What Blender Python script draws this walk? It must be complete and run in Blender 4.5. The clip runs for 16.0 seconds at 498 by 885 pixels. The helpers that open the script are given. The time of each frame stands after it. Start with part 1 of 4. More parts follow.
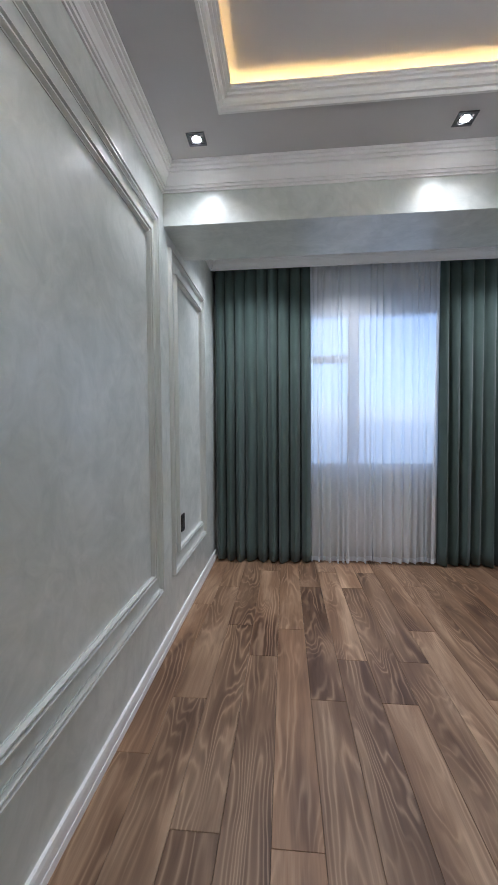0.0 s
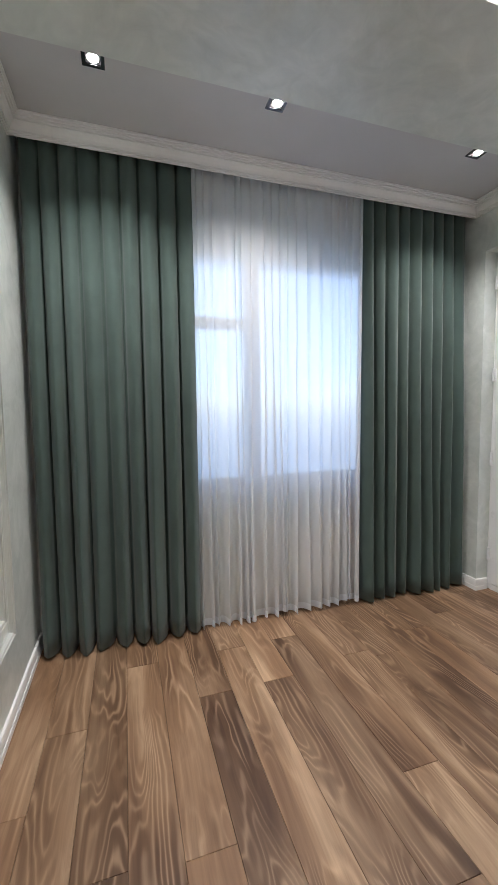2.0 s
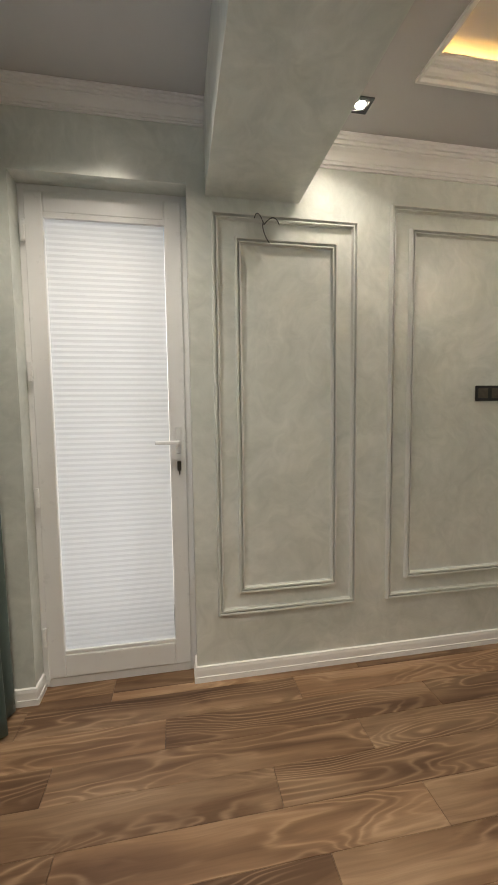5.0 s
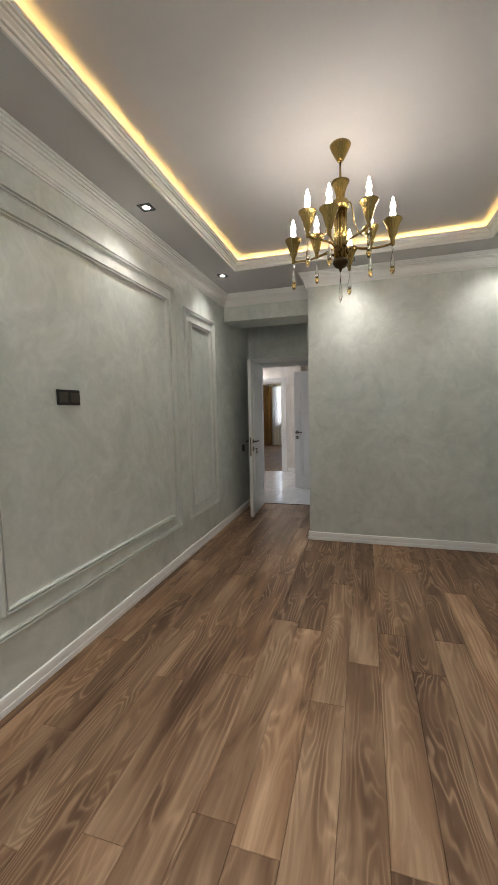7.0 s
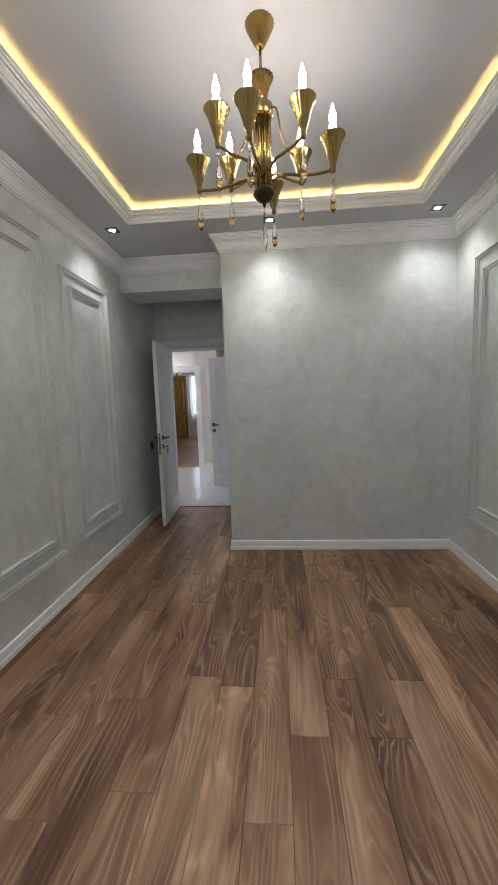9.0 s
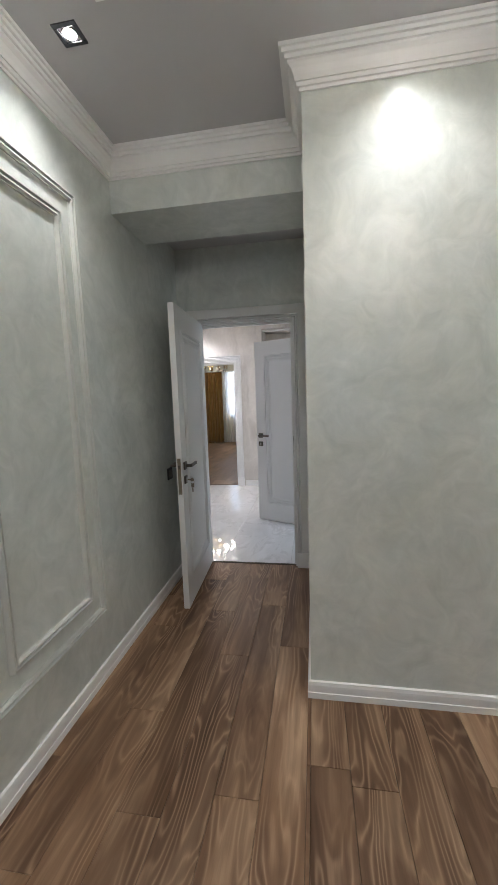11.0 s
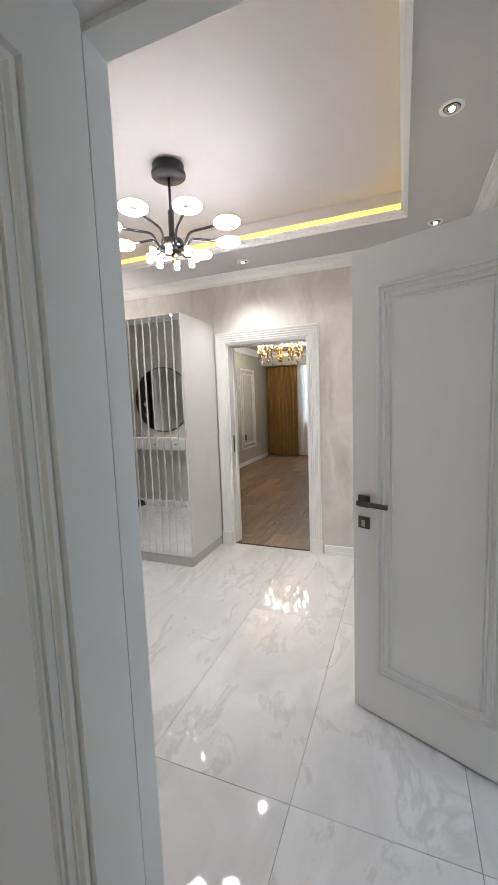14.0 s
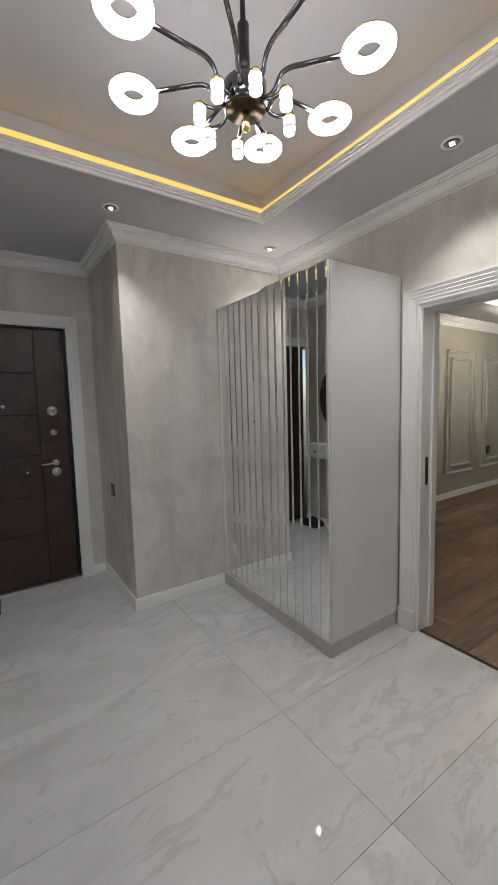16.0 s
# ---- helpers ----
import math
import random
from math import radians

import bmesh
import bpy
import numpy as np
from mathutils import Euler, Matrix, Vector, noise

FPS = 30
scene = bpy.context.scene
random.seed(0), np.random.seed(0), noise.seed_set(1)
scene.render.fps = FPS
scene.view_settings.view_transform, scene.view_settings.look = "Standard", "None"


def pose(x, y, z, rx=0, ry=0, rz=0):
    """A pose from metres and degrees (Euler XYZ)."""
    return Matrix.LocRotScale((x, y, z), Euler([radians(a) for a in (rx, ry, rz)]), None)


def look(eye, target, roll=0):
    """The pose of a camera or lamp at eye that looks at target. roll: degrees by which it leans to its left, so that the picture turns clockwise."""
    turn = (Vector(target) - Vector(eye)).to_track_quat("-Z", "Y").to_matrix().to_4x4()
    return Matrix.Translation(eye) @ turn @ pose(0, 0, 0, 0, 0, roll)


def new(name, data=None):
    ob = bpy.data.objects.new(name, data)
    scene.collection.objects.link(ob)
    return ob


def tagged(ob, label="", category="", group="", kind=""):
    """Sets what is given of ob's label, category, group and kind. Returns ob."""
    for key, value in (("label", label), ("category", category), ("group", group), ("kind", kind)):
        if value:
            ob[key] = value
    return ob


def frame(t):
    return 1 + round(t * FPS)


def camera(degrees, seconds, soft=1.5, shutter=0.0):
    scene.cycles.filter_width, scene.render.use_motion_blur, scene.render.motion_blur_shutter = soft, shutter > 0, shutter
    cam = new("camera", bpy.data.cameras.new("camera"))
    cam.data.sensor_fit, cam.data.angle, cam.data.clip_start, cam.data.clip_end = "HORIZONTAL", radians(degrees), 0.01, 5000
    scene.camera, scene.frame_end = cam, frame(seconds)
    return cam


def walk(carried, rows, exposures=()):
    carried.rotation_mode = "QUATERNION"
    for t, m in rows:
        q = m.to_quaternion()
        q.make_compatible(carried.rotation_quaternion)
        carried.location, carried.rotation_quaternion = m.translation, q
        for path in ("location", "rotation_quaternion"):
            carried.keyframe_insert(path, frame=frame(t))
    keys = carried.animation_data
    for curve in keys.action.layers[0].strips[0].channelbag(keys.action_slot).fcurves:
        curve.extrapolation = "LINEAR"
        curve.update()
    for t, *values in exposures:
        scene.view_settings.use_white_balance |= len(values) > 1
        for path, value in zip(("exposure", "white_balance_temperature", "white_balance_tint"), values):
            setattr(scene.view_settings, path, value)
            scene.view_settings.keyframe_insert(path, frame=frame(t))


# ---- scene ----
cam = camera(65.3, 16.0)
PATH = [
    (0, (0.695, 1.151, 1.3), (0.51, 3.14, 1.218), -0.4),
    (0.5, (0.594, 1.465, 1.307), (0.562, 3.463, 1.215), -0.9),
    (1, (0.525, 1.807, 1.321), (0.637, 3.801, 1.214), -1.4),
    (1.5, (0.469, 2.142, 1.332), (0.784, 4.113, 1.207), -1.5),
    (2, (0.52, 2.507, 1.353), (1.122, 4.409, 1.209), -0.7),
    (2.5, (0.574, 2.837, 1.356), (1.521, 4.592, 1.208), -0.8),
    (3, (0.635, 3.133, 1.373), (1.948, 4.634, 1.222), -0.7),
    (3.2, (0.678, 3.245, 1.376), (2.119, 4.624, 1.229), -0.7),
    (5.3, (1.113, 4.093, 1.41), (2.982, 3.399, 1.254), -0.7),
    (5.5, (1.151, 4.127, 1.41), (2.923, 3.213, 1.253), -0.7),
    (6, (1.252, 4.102, 1.404), (2.687, 2.718, 1.247), -1.1),
    (6.5, (1.315, 4.06, 1.407), (2.35, 2.356, 1.246), -1.4),
    (7, (1.388, 4.108, 1.412), (1.96, 2.199, 1.241), -1.3),
    (7.5, (1.432, 4.164, 1.408), (1.619, 2.181, 1.225), -1.4),
    (8, (1.412, 4.079, 1.402), (1.431, 2.089, 1.201), -1.6),
    (8.5, (1.399, 3.825, 1.404), (1.456, 1.837, 1.189), -1.8),
    (9, (1.485, 3.466, 1.398), (1.645, 1.486, 1.17), -2.0),
    (9.5, (1.594, 3.063, 1.414), (1.826, 1.09, 1.18), -1.9),
    (9.7, (1.623, 2.895, 1.416), (1.868, 0.924, 1.181), -2.0),
    (11.8, (2.098, 0.971, 1.444), (2.492, -0.976, 1.213), -2.0),
    (12, (2.129, 0.781, 1.446), (2.538, -1.162, 1.21), -2.1),
    (12.5, (2.209, 0.322, 1.44), (2.675, -1.61, 1.213), -2.1),
    (13, (2.298, -0.106, 1.428), (2.825, -2.023, 1.211), -2.2),
    (13.2, (2.316, -0.272, 1.427), (2.865, -2.184, 1.216), -2.1),
    (13.5, (2.324, -0.527, 1.443), (2.929, -2.421, 1.231), -2.1),
    (14, (2.376, -0.935, 1.449), (3.11, -2.783, 1.23), -2.1),
    (14.5, (2.446, -1.333, 1.446), (3.362, -3.097, 1.225), -2.2),
    (15, (2.497, -1.708, 1.452), (3.665, -3.317, 1.239), -2.0),
    (15.5, (2.569, -2.034, 1.453), (3.984, -3.432, 1.247), -1.9),
    (16, (2.603, -2.281, 1.451), (4.255, -3.39, 1.253), -1.6),
]
walk(cam, [(t, look(eye, target, roll)) for t, eye, target, roll in PATH],
     [(0.0, 0.55, 5500, 13), (1.0, 0.62, 5650, 12), (2.0, 0.85, 6100, 12), (2.5, 0.95, 6350, 12), (3.0, 0.75, 6600, 12), (5.5, 0.55, 7350, 11), (6.5, 0.55, 6800, 10), (8.0, 0.52, 6050, 10),
      (9.5, 0.62, 6000, 10), (11.8, 1.36, 6050, 11), (12.4, 1.76, 6150, 11), (13.0, 1.98, 6250, 12), (13.5, 1.95, 6350, 12), (14.0, 1.1, 6400, 10), (14.6, 0.4, 6400, 10), (16.0, 0.24, 6350, 9)])


# ---- world and large lights ----
world = bpy.data.worlds.new("sky")
scene.world = world
world.use_nodes = True
_wn = world.node_tree
_sky = _wn.nodes.new("ShaderNodeTexSky")
_sky.sky_type, _sky.sun_disc = "NISHITA", False
_sky.sun_elevation, _sky.sun_rotation = radians(38), radians(200)
_wn.links.new(_sky.outputs["Color"], _wn.nodes["Background"].inputs["Color"])
_wn.nodes["Background"].inputs["Strength"].default_value = 0.12


def lamp(name, kind, m, energy, color, **more):
    data = bpy.data.lights.new(name, kind)
    data.energy, data.color = energy, color
    ob = new(name, data)
    ob.matrix_world = m
    if kind == "AREA":
        data.shape, data.size, data.size_y = "RECTANGLE", more["size"], more["size_y"]
    if kind == "SPOT":
        data.spot_size, data.spot_blend, data.shadow_soft_size = radians(more["angle"]), 1.0, 0.03
    if kind == "POINT":
        data.shadow_soft_size = more["radius"]
    return ob


DAY = (0.43, 0.63, 1.0)
lamp("window_daylight", "AREA", look((1.6, 5.22, 1.64), (1.6, 0, 1.64)), 4.3, DAY, size=1.4, size_y=1.5)
lamp("balcony_daylight", "AREA", look((3.5, 4.34, 1.3), (0.0, 4.34, 1.3)), 4.6, (1.0, 0.98, 0.95), size=0.66, size_y=2.2)
lamp("living_daylight", "AREA", look((3.9, -10.75, 1.5), (3.9, 0, 1.5)), 7, (0.70, 0.83, 1.0), size=1.5, size_y=1.7)
lamp("side_room_daylight", "AREA", look((0.9, -2.0, 1.4), (2.0, -2.0, 1.4)), 7, (0.74, 0.86, 1.0), size=1.0, size_y=1.6)

# ---- materials ----


class Nodes:
    def __init__(self, name):
        self.mat = bpy.data.materials.new(name)
        self.mat.use_nodes = True
        self.t = self.mat.node_tree
        self.b = self.t.nodes["Principled BSDF"]
        self.out = self.t.nodes["Material Output"]

    def node(self, kind, **inputs):
        n = self.t.nodes.new(kind)
        for k, v in inputs.items():
            self.put(n.inputs[int(k[1:])] if k[0] == "i" and k[1:].isdigit() else n.inputs[k], v)
        return n

    def put(self, socket, v):
        if isinstance(v, bpy.types.NodeSocket):
            self.t.links.new(v, socket)
        else:
            socket.default_value = v

    def ramp(self, fac, stops):
        n = self.t.nodes.new("ShaderNodeValToRGB")
        self.put(n.inputs["Fac"], fac)
        els = n.color_ramp.elements
        while len(els) < len(stops):
            els.new(0.5)
        for e, (p, c) in zip(els, stops):
            e.position, e.color = p, (*c, 1)
        return n.outputs["Color"]

    def mix(self, fac, a, b, blend="MIX"):
        n = self.t.nodes.new("ShaderNodeMix")
        n.data_type, n.blend_type = "RGBA", blend
        self.put(n.inputs["Factor"], fac)
        self.put(n.inputs[6], a if isinstance(a, bpy.types.NodeSocket) else (*a, 1))
        self.put(n.inputs[7], b if isinstance(b, bpy.types.NodeSocket) else (*b, 1))
        return n.outputs[2]

    def math(self, op, a, b=0.0):
        n = self.t.nodes.new("ShaderNodeMath")
        n.operation = op
        self.put(n.inputs[0], a), self.put(n.inputs[1], b)
        return n.outputs[0]

    def noise(self, vec, scale, detail=4.0, rough=0.55, distort=0.0):
        n = self.node("ShaderNodeTexNoise", Vector=vec, Scale=scale, Detail=detail, Roughness=rough, Distortion=distort)
        return n.outputs["Fac"]

    def coords(self):
        return self.node("ShaderNodeNewGeometry").outputs["Position"]

    def scaled(self, vec, s, add=None):
        n = self.node("ShaderNodeVectorMath", i0=vec, i1=s)
        n.operation = "MULTIPLY"
        if add is None:
            return n.outputs[0]
        a = self.node("ShaderNodeVectorMath", i0=n.outputs[0], i1=add)
        return a.outputs[0]

    def bump(self, height, strength, distance=0.01):
        n = self.node("ShaderNodeBump", Height=height, Strength=strength, Distance=distance)
        self.put(self.b.inputs["Normal"], n.outputs[0])

    def set(self, **inputs):
        for k, v in inputs.items():
            self.put(self.b.inputs[k.replace("_", " ")], v)
        return self.mat


def plain(name, color, rough=0.5, metal=0.0, vary=0.06, scale=14.0, bump=0.0, wear=0.16, **more):
    n = Nodes(name)
    p = n.coords()
    f = n.noise(p, scale, 5)
    lo = tuple(c * (1 - vary) for c in color)
    hi = tuple(min(1, c * (1 + vary)) for c in color)
    col = n.ramp(f, [(0.3, lo), (0.7, hi)])
    r = n.math("ADD", n.math("MULTIPLY", n.noise(p, scale * 3, 3), wear), rough - wear / 2)
    if bump:
        n.bump(n.noise(p, scale * 9, 4), bump, 0.002)
    return n.set(Base_Color=col, Roughness=r, Metallic=metal, **more)


def plaster(name, dark, light, sheen, rough=0.42, veined=False):
    # trowelled decorative plaster with a pearly sheen
    n = Nodes(name)
    p = n.coords()
    warp = n.node("ShaderNodeTexNoise", Vector=p, Scale=1.6, Detail=3.0).outputs["Color"]
    q = n.scaled(warp, (0.5, 0.5, 0.5), p)
    a = n.noise(q, 3.2, 6, 0.62, 0.6)
    b = n.noise(q, 11.0, 5, 0.6, 1.0)
    if veined:
        slant = n.node("ShaderNodeMapping", Vector=q, Rotation=(radians(35), radians(35), radians(45)), Scale=(1.0, 1.0, 0.22))
        c = n.noise(slant.outputs[0], 5.0, 6, 0.6, 0.5)
        f = n.math("ADD", n.math("MULTIPLY", a, 0.35), n.math("MULTIPLY", c, 0.65))
    else:
        f = n.math("ADD", n.math("MULTIPLY", a, 0.6), n.math("MULTIPLY", b, 0.4))
    col = n.ramp(f, [(0.36, dark), (0.64, light)])
    r = n.math("ADD", n.math("MULTIPLY", f, -0.35), rough + 0.17)
    n.bump(n.math("ADD", n.math("MULTIPLY", b, 0.5), a), 0.12, 0.004)
    return n.set(Base_Color=col, Roughness=r, Metallic=sheen)


def wood_floor(name, tints, scale=1.0):
    # wide walnut planks: cathedral grain, knots, pale sapwood streaks, each plank shifted by its own chance
    n = Nodes(name)
    tc = n.node("ShaderNodeTexCoord").outputs["Object"]
    rnd = n.node("ShaderNodeObjectInfo").outputs["Random"]
    shift = n.node("ShaderNodeCombineXYZ", X=n.math("MULTIPLY", rnd, 31.0), Y=n.math("MULTIPLY", rnd, 57.0), Z=n.math("MULTIPLY", rnd, 13.0)).outputs[0]
    bend = n.node("ShaderNodeTexNoise", Vector=n.scaled(tc, (1.0, 0.25, 1.0), shift), Scale=5.0, Detail=3.0).outputs["Color"]
    q = n.scaled(bend, (0.085, 0.18, 0.0), n.scaled(tc, (1.0, 0.12, 1.0), shift))
    field = n.noise(q, 5.6, 1.2, 0.4, 0.15)
    ring = n.math("SINE", n.math("MULTIPLY", field, 135.0))
    soft = n.math("ADD", n.math("MULTIPLY", ring, 0.5), 0.5)
    pores = n.noise(n.scaled(tc, (1.0, 0.03, 1.0), shift), 240.0, 4, 0.7)
    fibre = n.noise(n.scaled(q, (1.0, 0.35, 1.0)), 60.0, 5, 0.65, 0.6)
    flame = n.noise(q, 7.5, 4.0, 0.55, 0.5)
    drift = n.noise(n.scaled(tc, (1.0, 0.35, 1.0), shift), 3.0, 2)
    zone = n.math("ADD", n.math("MULTIPLY", flame, 0.62), n.math("MULTIPLY", drift, 0.38))
    base = n.ramp(zone, [(0.36, tints[0]), (0.50, tints[1]), (0.65, tints[2])])
    plank = n.ramp(rnd, [(0.0, (0.68, 0.65, 0.63)), (0.3, (0.82, 0.80, 0.79)), (0.62, (1.0, 0.985, 0.97)), (0.82, (1.18, 1.16, 1.14)), (1.0, (1.42, 1.39, 1.36))])
    base = n.mix(1.0, base, plank, "MULTIPLY")
    show = n.ramp(n.noise(n.scaled(tc, (1.0, 0.4, 1.0), shift), 5.0, 2), [(0.36, (0.0, 0.0, 0.0)), (0.60, (1.0, 1.0, 1.0))])
    base = n.mix(n.math("MULTIPLY", n.math("MULTIPLY", n.math("POWER", soft, 2.0), show), 0.19), base, tuple(c * 0.55 for c in tints[0]))
    base = n.mix(n.math("MULTIPLY", n.math("MULTIPLY", n.math("POWER", n.math("SUBTRACT", 1.0, soft), 4.0), show), 0.35), base, tuple(min(1, c * 1.45) for c in tints[2]))
    streak = n.ramp(fibre, [(0.42, (0.0, 0.0, 0.0)), (0.72, (1.0, 1.0, 1.0))])
    base = n.mix(n.math("MULTIPLY", streak, 0.26), base, tuple(c * 0.62 for c in tints[0]))
    col = n.mix(n.math("MULTIPLY", pores, 0.26), base, tuple(c * 0.5 for c in tints[0]))
    r = n.math("ADD", n.math("MULTIPLY", pores, 0.16), 0.38)
    n.bump(n.math("ADD", pores, n.math("MULTIPLY", soft, 0.4)), 0.08, 0.002)
    return n.set(Base_Color=col, Roughness=r, Specular_IOR_Level=0.36)


def marble_tile(name):
    n = Nodes(name)
    tc = n.node("ShaderNodeTexCoord").outputs["Object"]
    rnd = n.node("ShaderNodeObjectInfo").outputs["Random"]
    shift = n.node("ShaderNodeCombineXYZ", X=n.math("MULTIPLY", rnd, 41.0), Y=n.math("MULTIPLY", rnd, 23.0), Z=n.math("MULTIPLY", rnd, 9.0)).outputs[0]
    turn = n.node("ShaderNodeMapping", Vector=tc, Rotation=(0, 0, radians(32)), Scale=(1.0, 0.45, 1.0)).outputs[0]
    q = n.scaled(turn, (1, 1, 1), shift)
    a = n.noise(q, 2.4, 7, 0.62, 1.2)
    vein = n.math("ABSOLUTE", n.math("SUBTRACT", n.noise(q, 4.2, 6, 0.62, 0.7), 0.5))
    cloud = n.ramp(a, [(0.28, (0.55, 0.55, 0.55)), (0.6, (0.70, 0.70, 0.705))])
    mask = n.math("MULTIPLY", n.math("LESS_THAN", vein, 0.012), n.math("GREATER_THAN", a, 0.58))
    soft = n.ramp(vein, [(0.0, (0.36, 0.36, 0.36)), (0.05, (0.0, 0.0, 0.0))])
    col = n.mix(n.math("MULTIPLY", n.math("MAXIMUM", n.math("MULTIPLY", mask, 0.14), soft), n.math("GREATER_THAN", a, 0.51)), cloud, (0.36, 0.355, 0.35))
    return n.set(Base_Color=col, Roughness=0.035, Specular_IOR_Level=0.5)


def cloth(name, color, weave=900.0):
    n = Nodes(name)
    p = n.coords()
    f = n.noise(p, 6.0, 4)
    w = n.noise(n.scaled(p, (1, 1, 0.25)), weave, 2)
    col = n.mix(n.math("MULTIPLY", w, 0.4), n.ramp(f, [(0.3, tuple(c * 0.88 for c in color)), (0.7, tuple(c * 1.1 for c in color))]), tuple(c * 0.6 for c in color))
    n.bump(w, 0.25, 0.001)
    return n.set(Base_Color=col, Roughness=0.85, Sheen_Weight=0.25)


def sheer_cloth(name, color, clear):
    n = Nodes(name)
    p = n.coords()
    w = n.noise(n.scaled(p, (1, 1, 0.3)), 500.0, 2)
    tr = n.node("ShaderNodeBsdfTranslucent", Color=(color[0] * 0.80, color[1] * 0.88, color[2], 1)).outputs[0]
    df = n.node("ShaderNodeBsdfDiffuse", Color=(*color, 1)).outputs[0]
    cl = n.node("ShaderNodeBsdfTransparent").outputs[0]
    a = n.node("ShaderNodeMixShader", i0=0.62, i1=tr, i2=df).outputs[0]
    b = n.node("ShaderNodeMixShader", i0=n.math("ADD", n.math("MULTIPLY", w, 0.1), clear - 0.05), i1=a, i2=cl).outputs[0]
    n.put(n.out.inputs["Surface"], b)
    return n.mat


def glow(name, color, strength):
    n = Nodes(name)
    return n.set(Base_Color=(*color, 1), Emission_Color=(*color, 1), Emission_Strength=strength, Roughness=0.4)


def glass(name, color=(1, 1, 1), rough=0.0, ior=1.45):
    n = Nodes(name)
    return n.set(Base_Color=(*color, 1), Roughness=rough, IOR=ior, Transmission_Weight=1.0)


M_WALL = plaster("sage_plaster", (0.585, 0.625, 0.59), (0.77, 0.80, 0.765), 0.1, 0.36)
M_HALL = plaster("greige_plaster", (0.555, 0.52, 0.48), (0.78, 0.745, 0.70), 0.12, 0.40, True)
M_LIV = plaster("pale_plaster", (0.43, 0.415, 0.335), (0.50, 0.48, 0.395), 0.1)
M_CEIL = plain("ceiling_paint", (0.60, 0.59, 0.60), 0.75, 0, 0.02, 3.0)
M_TRIM = plain("white_trim_paint", (0.88, 0.88, 0.87), 0.38, 0, 0.02, 8.0)
M_MOULD = plain("moulding_paint", (0.69, 0.71, 0.675), 0.33, 0.08, 0.03, 8.0, wear=0.06)
M_DOOR = plain("white_door_lacquer", (0.82, 0.82, 0.81), 0.36, 0, 0.01, 3.0, wear=0.03)
M_PVC = plain("white_pvc", (0.82, 0.83, 0.84), 0.3, 0, 0.02, 6.0)
M_FLOOR = wood_floor("walnut_planks", ((0.100, 0.050, 0.026), (0.270, 0.160, 0.091), (0.49, 0.335, 0.213)))
M_FLOOR2 = wood_floor("brown_oak_planks", ((0.16, 0.10, 0.055), (0.25, 0.16, 0.092), (0.32, 0.215, 0.13)))
M_GAP = plain("joint_dark", (0.05, 0.035, 0.025), 0.8)
M_GROUT = plain("tile_joint", (0.42, 0.41, 0.40), 0.7)
M_TILE = marble_tile("polished_marble_tile")
M_DRAPE = cloth("green_drape", (0.066, 0.104, 0.092))
M_OCHRE = cloth("ochre_drape", (0.30, 0.155, 0.035))
M_SHEER = sheer_cloth("white_voile", (0.97, 0.95, 0.92), 0.28)
M_HEM = sheer_cloth("voile_hem", (0.95, 0.95, 0.95), 0.12)
M_BLIND = sheer_cloth("pleated_blind_cloth", (0.95, 0.95, 0.93), 0.02)
M_GLASS = glass("window_glass")
M_CRYSTAL = glass("crystal", (1.0, 0.98, 0.95), 0.0, 1.6)
M_AMBER = glass("amber_crystal", (1.0, 0.72, 0.30), 0.0, 1.6)
M_BRASS = plain("antique_brass", (0.33, 0.23, 0.08), 0.25, 1.0, 0.06, 20.0, wear=0.05)
M_DARKBRASS = plain("dark_brass", (0.075, 0.052, 0.03), 0.32, 1.0, 0.12, 40.0)
M_GOLD = plain("polished_gold", (0.85, 0.58, 0.20), 0.2, 1.0, 0.05, 30.0)
M_BLACK = plain("black_plastic", (0.018, 0.018, 0.019), 0.4)
M_BLACKMETAL = plain("black_metal", (0.025, 0.025, 0.027), 0.35, 0.4)
M_BLACKCHROME = plain("black_chrome", (0.13, 0.13, 0.14), 0.12, 1.0, 0.03)
M_BRONZE = plain("gunmetal_bronze", (0.13, 0.115, 0.098), 0.33, 1.0, 0.1, 60.0)
M_KEY = plain("worn_nickel_bronze", (0.30, 0.26, 0.20), 0.32, 1.0, 0.1, 60.0)
M_STEEL = plain("satin_steel", (0.55, 0.54, 0.52), 0.3, 1.0, 0.05, 60.0)
M_CHROME = plain("chrome_ring", (0.62, 0.60, 0.56), 0.15, 1.0, 0.05)
M_MIRROR = Nodes("mirror_silver").set(Base_Color=(0.86, 0.88, 0.87, 1), Metallic=1.0, Roughness=0.015)
M_CABINET = plain("white_cabinet_board", (0.74, 0.735, 0.73), 0.4, 0, 0.015)
M_PLINTH = plain("grey_plinth", (0.50, 0.49, 0.48), 0.4)
M_SHOE = plain("black_leather", (0.02, 0.02, 0.02), 0.4)
M_ENTRY = plain("dark_walnut_veneer", (0.040, 0.019, 0.011), 0.36, 0, 0.35, 9.0)
M_LED = glow("warm_led_strip", (1.0, 0.62, 0.20), 26.0)
# weak emission standing in for led light on the hall cove's side
M_COVE_GLOW = glow("yellow_cove_glow", (1.0, 0.66, 0.17), 0.62)
M_BULB = glow("candle_bulb_glow", (1.0, 0.91, 0.80), 52.0)
M_SPOT = glow("downlight_glow", (1.0, 0.93, 0.82), 30.0)
M_RING = glow("white_acrylic_glow", (1.0, 0.97, 0.99), 18.0)
M_RING2 = glow("small_tube_glow", (1.0, 0.92, 0.82), 9.0)
M_RAD = plain("radiator_enamel", (0.80, 0.79, 0.76), 0.4)
M_WIRE = plain("wire_sheath", (0.10, 0.10, 0.11), 0.5)

# ---- mesh helpers ----


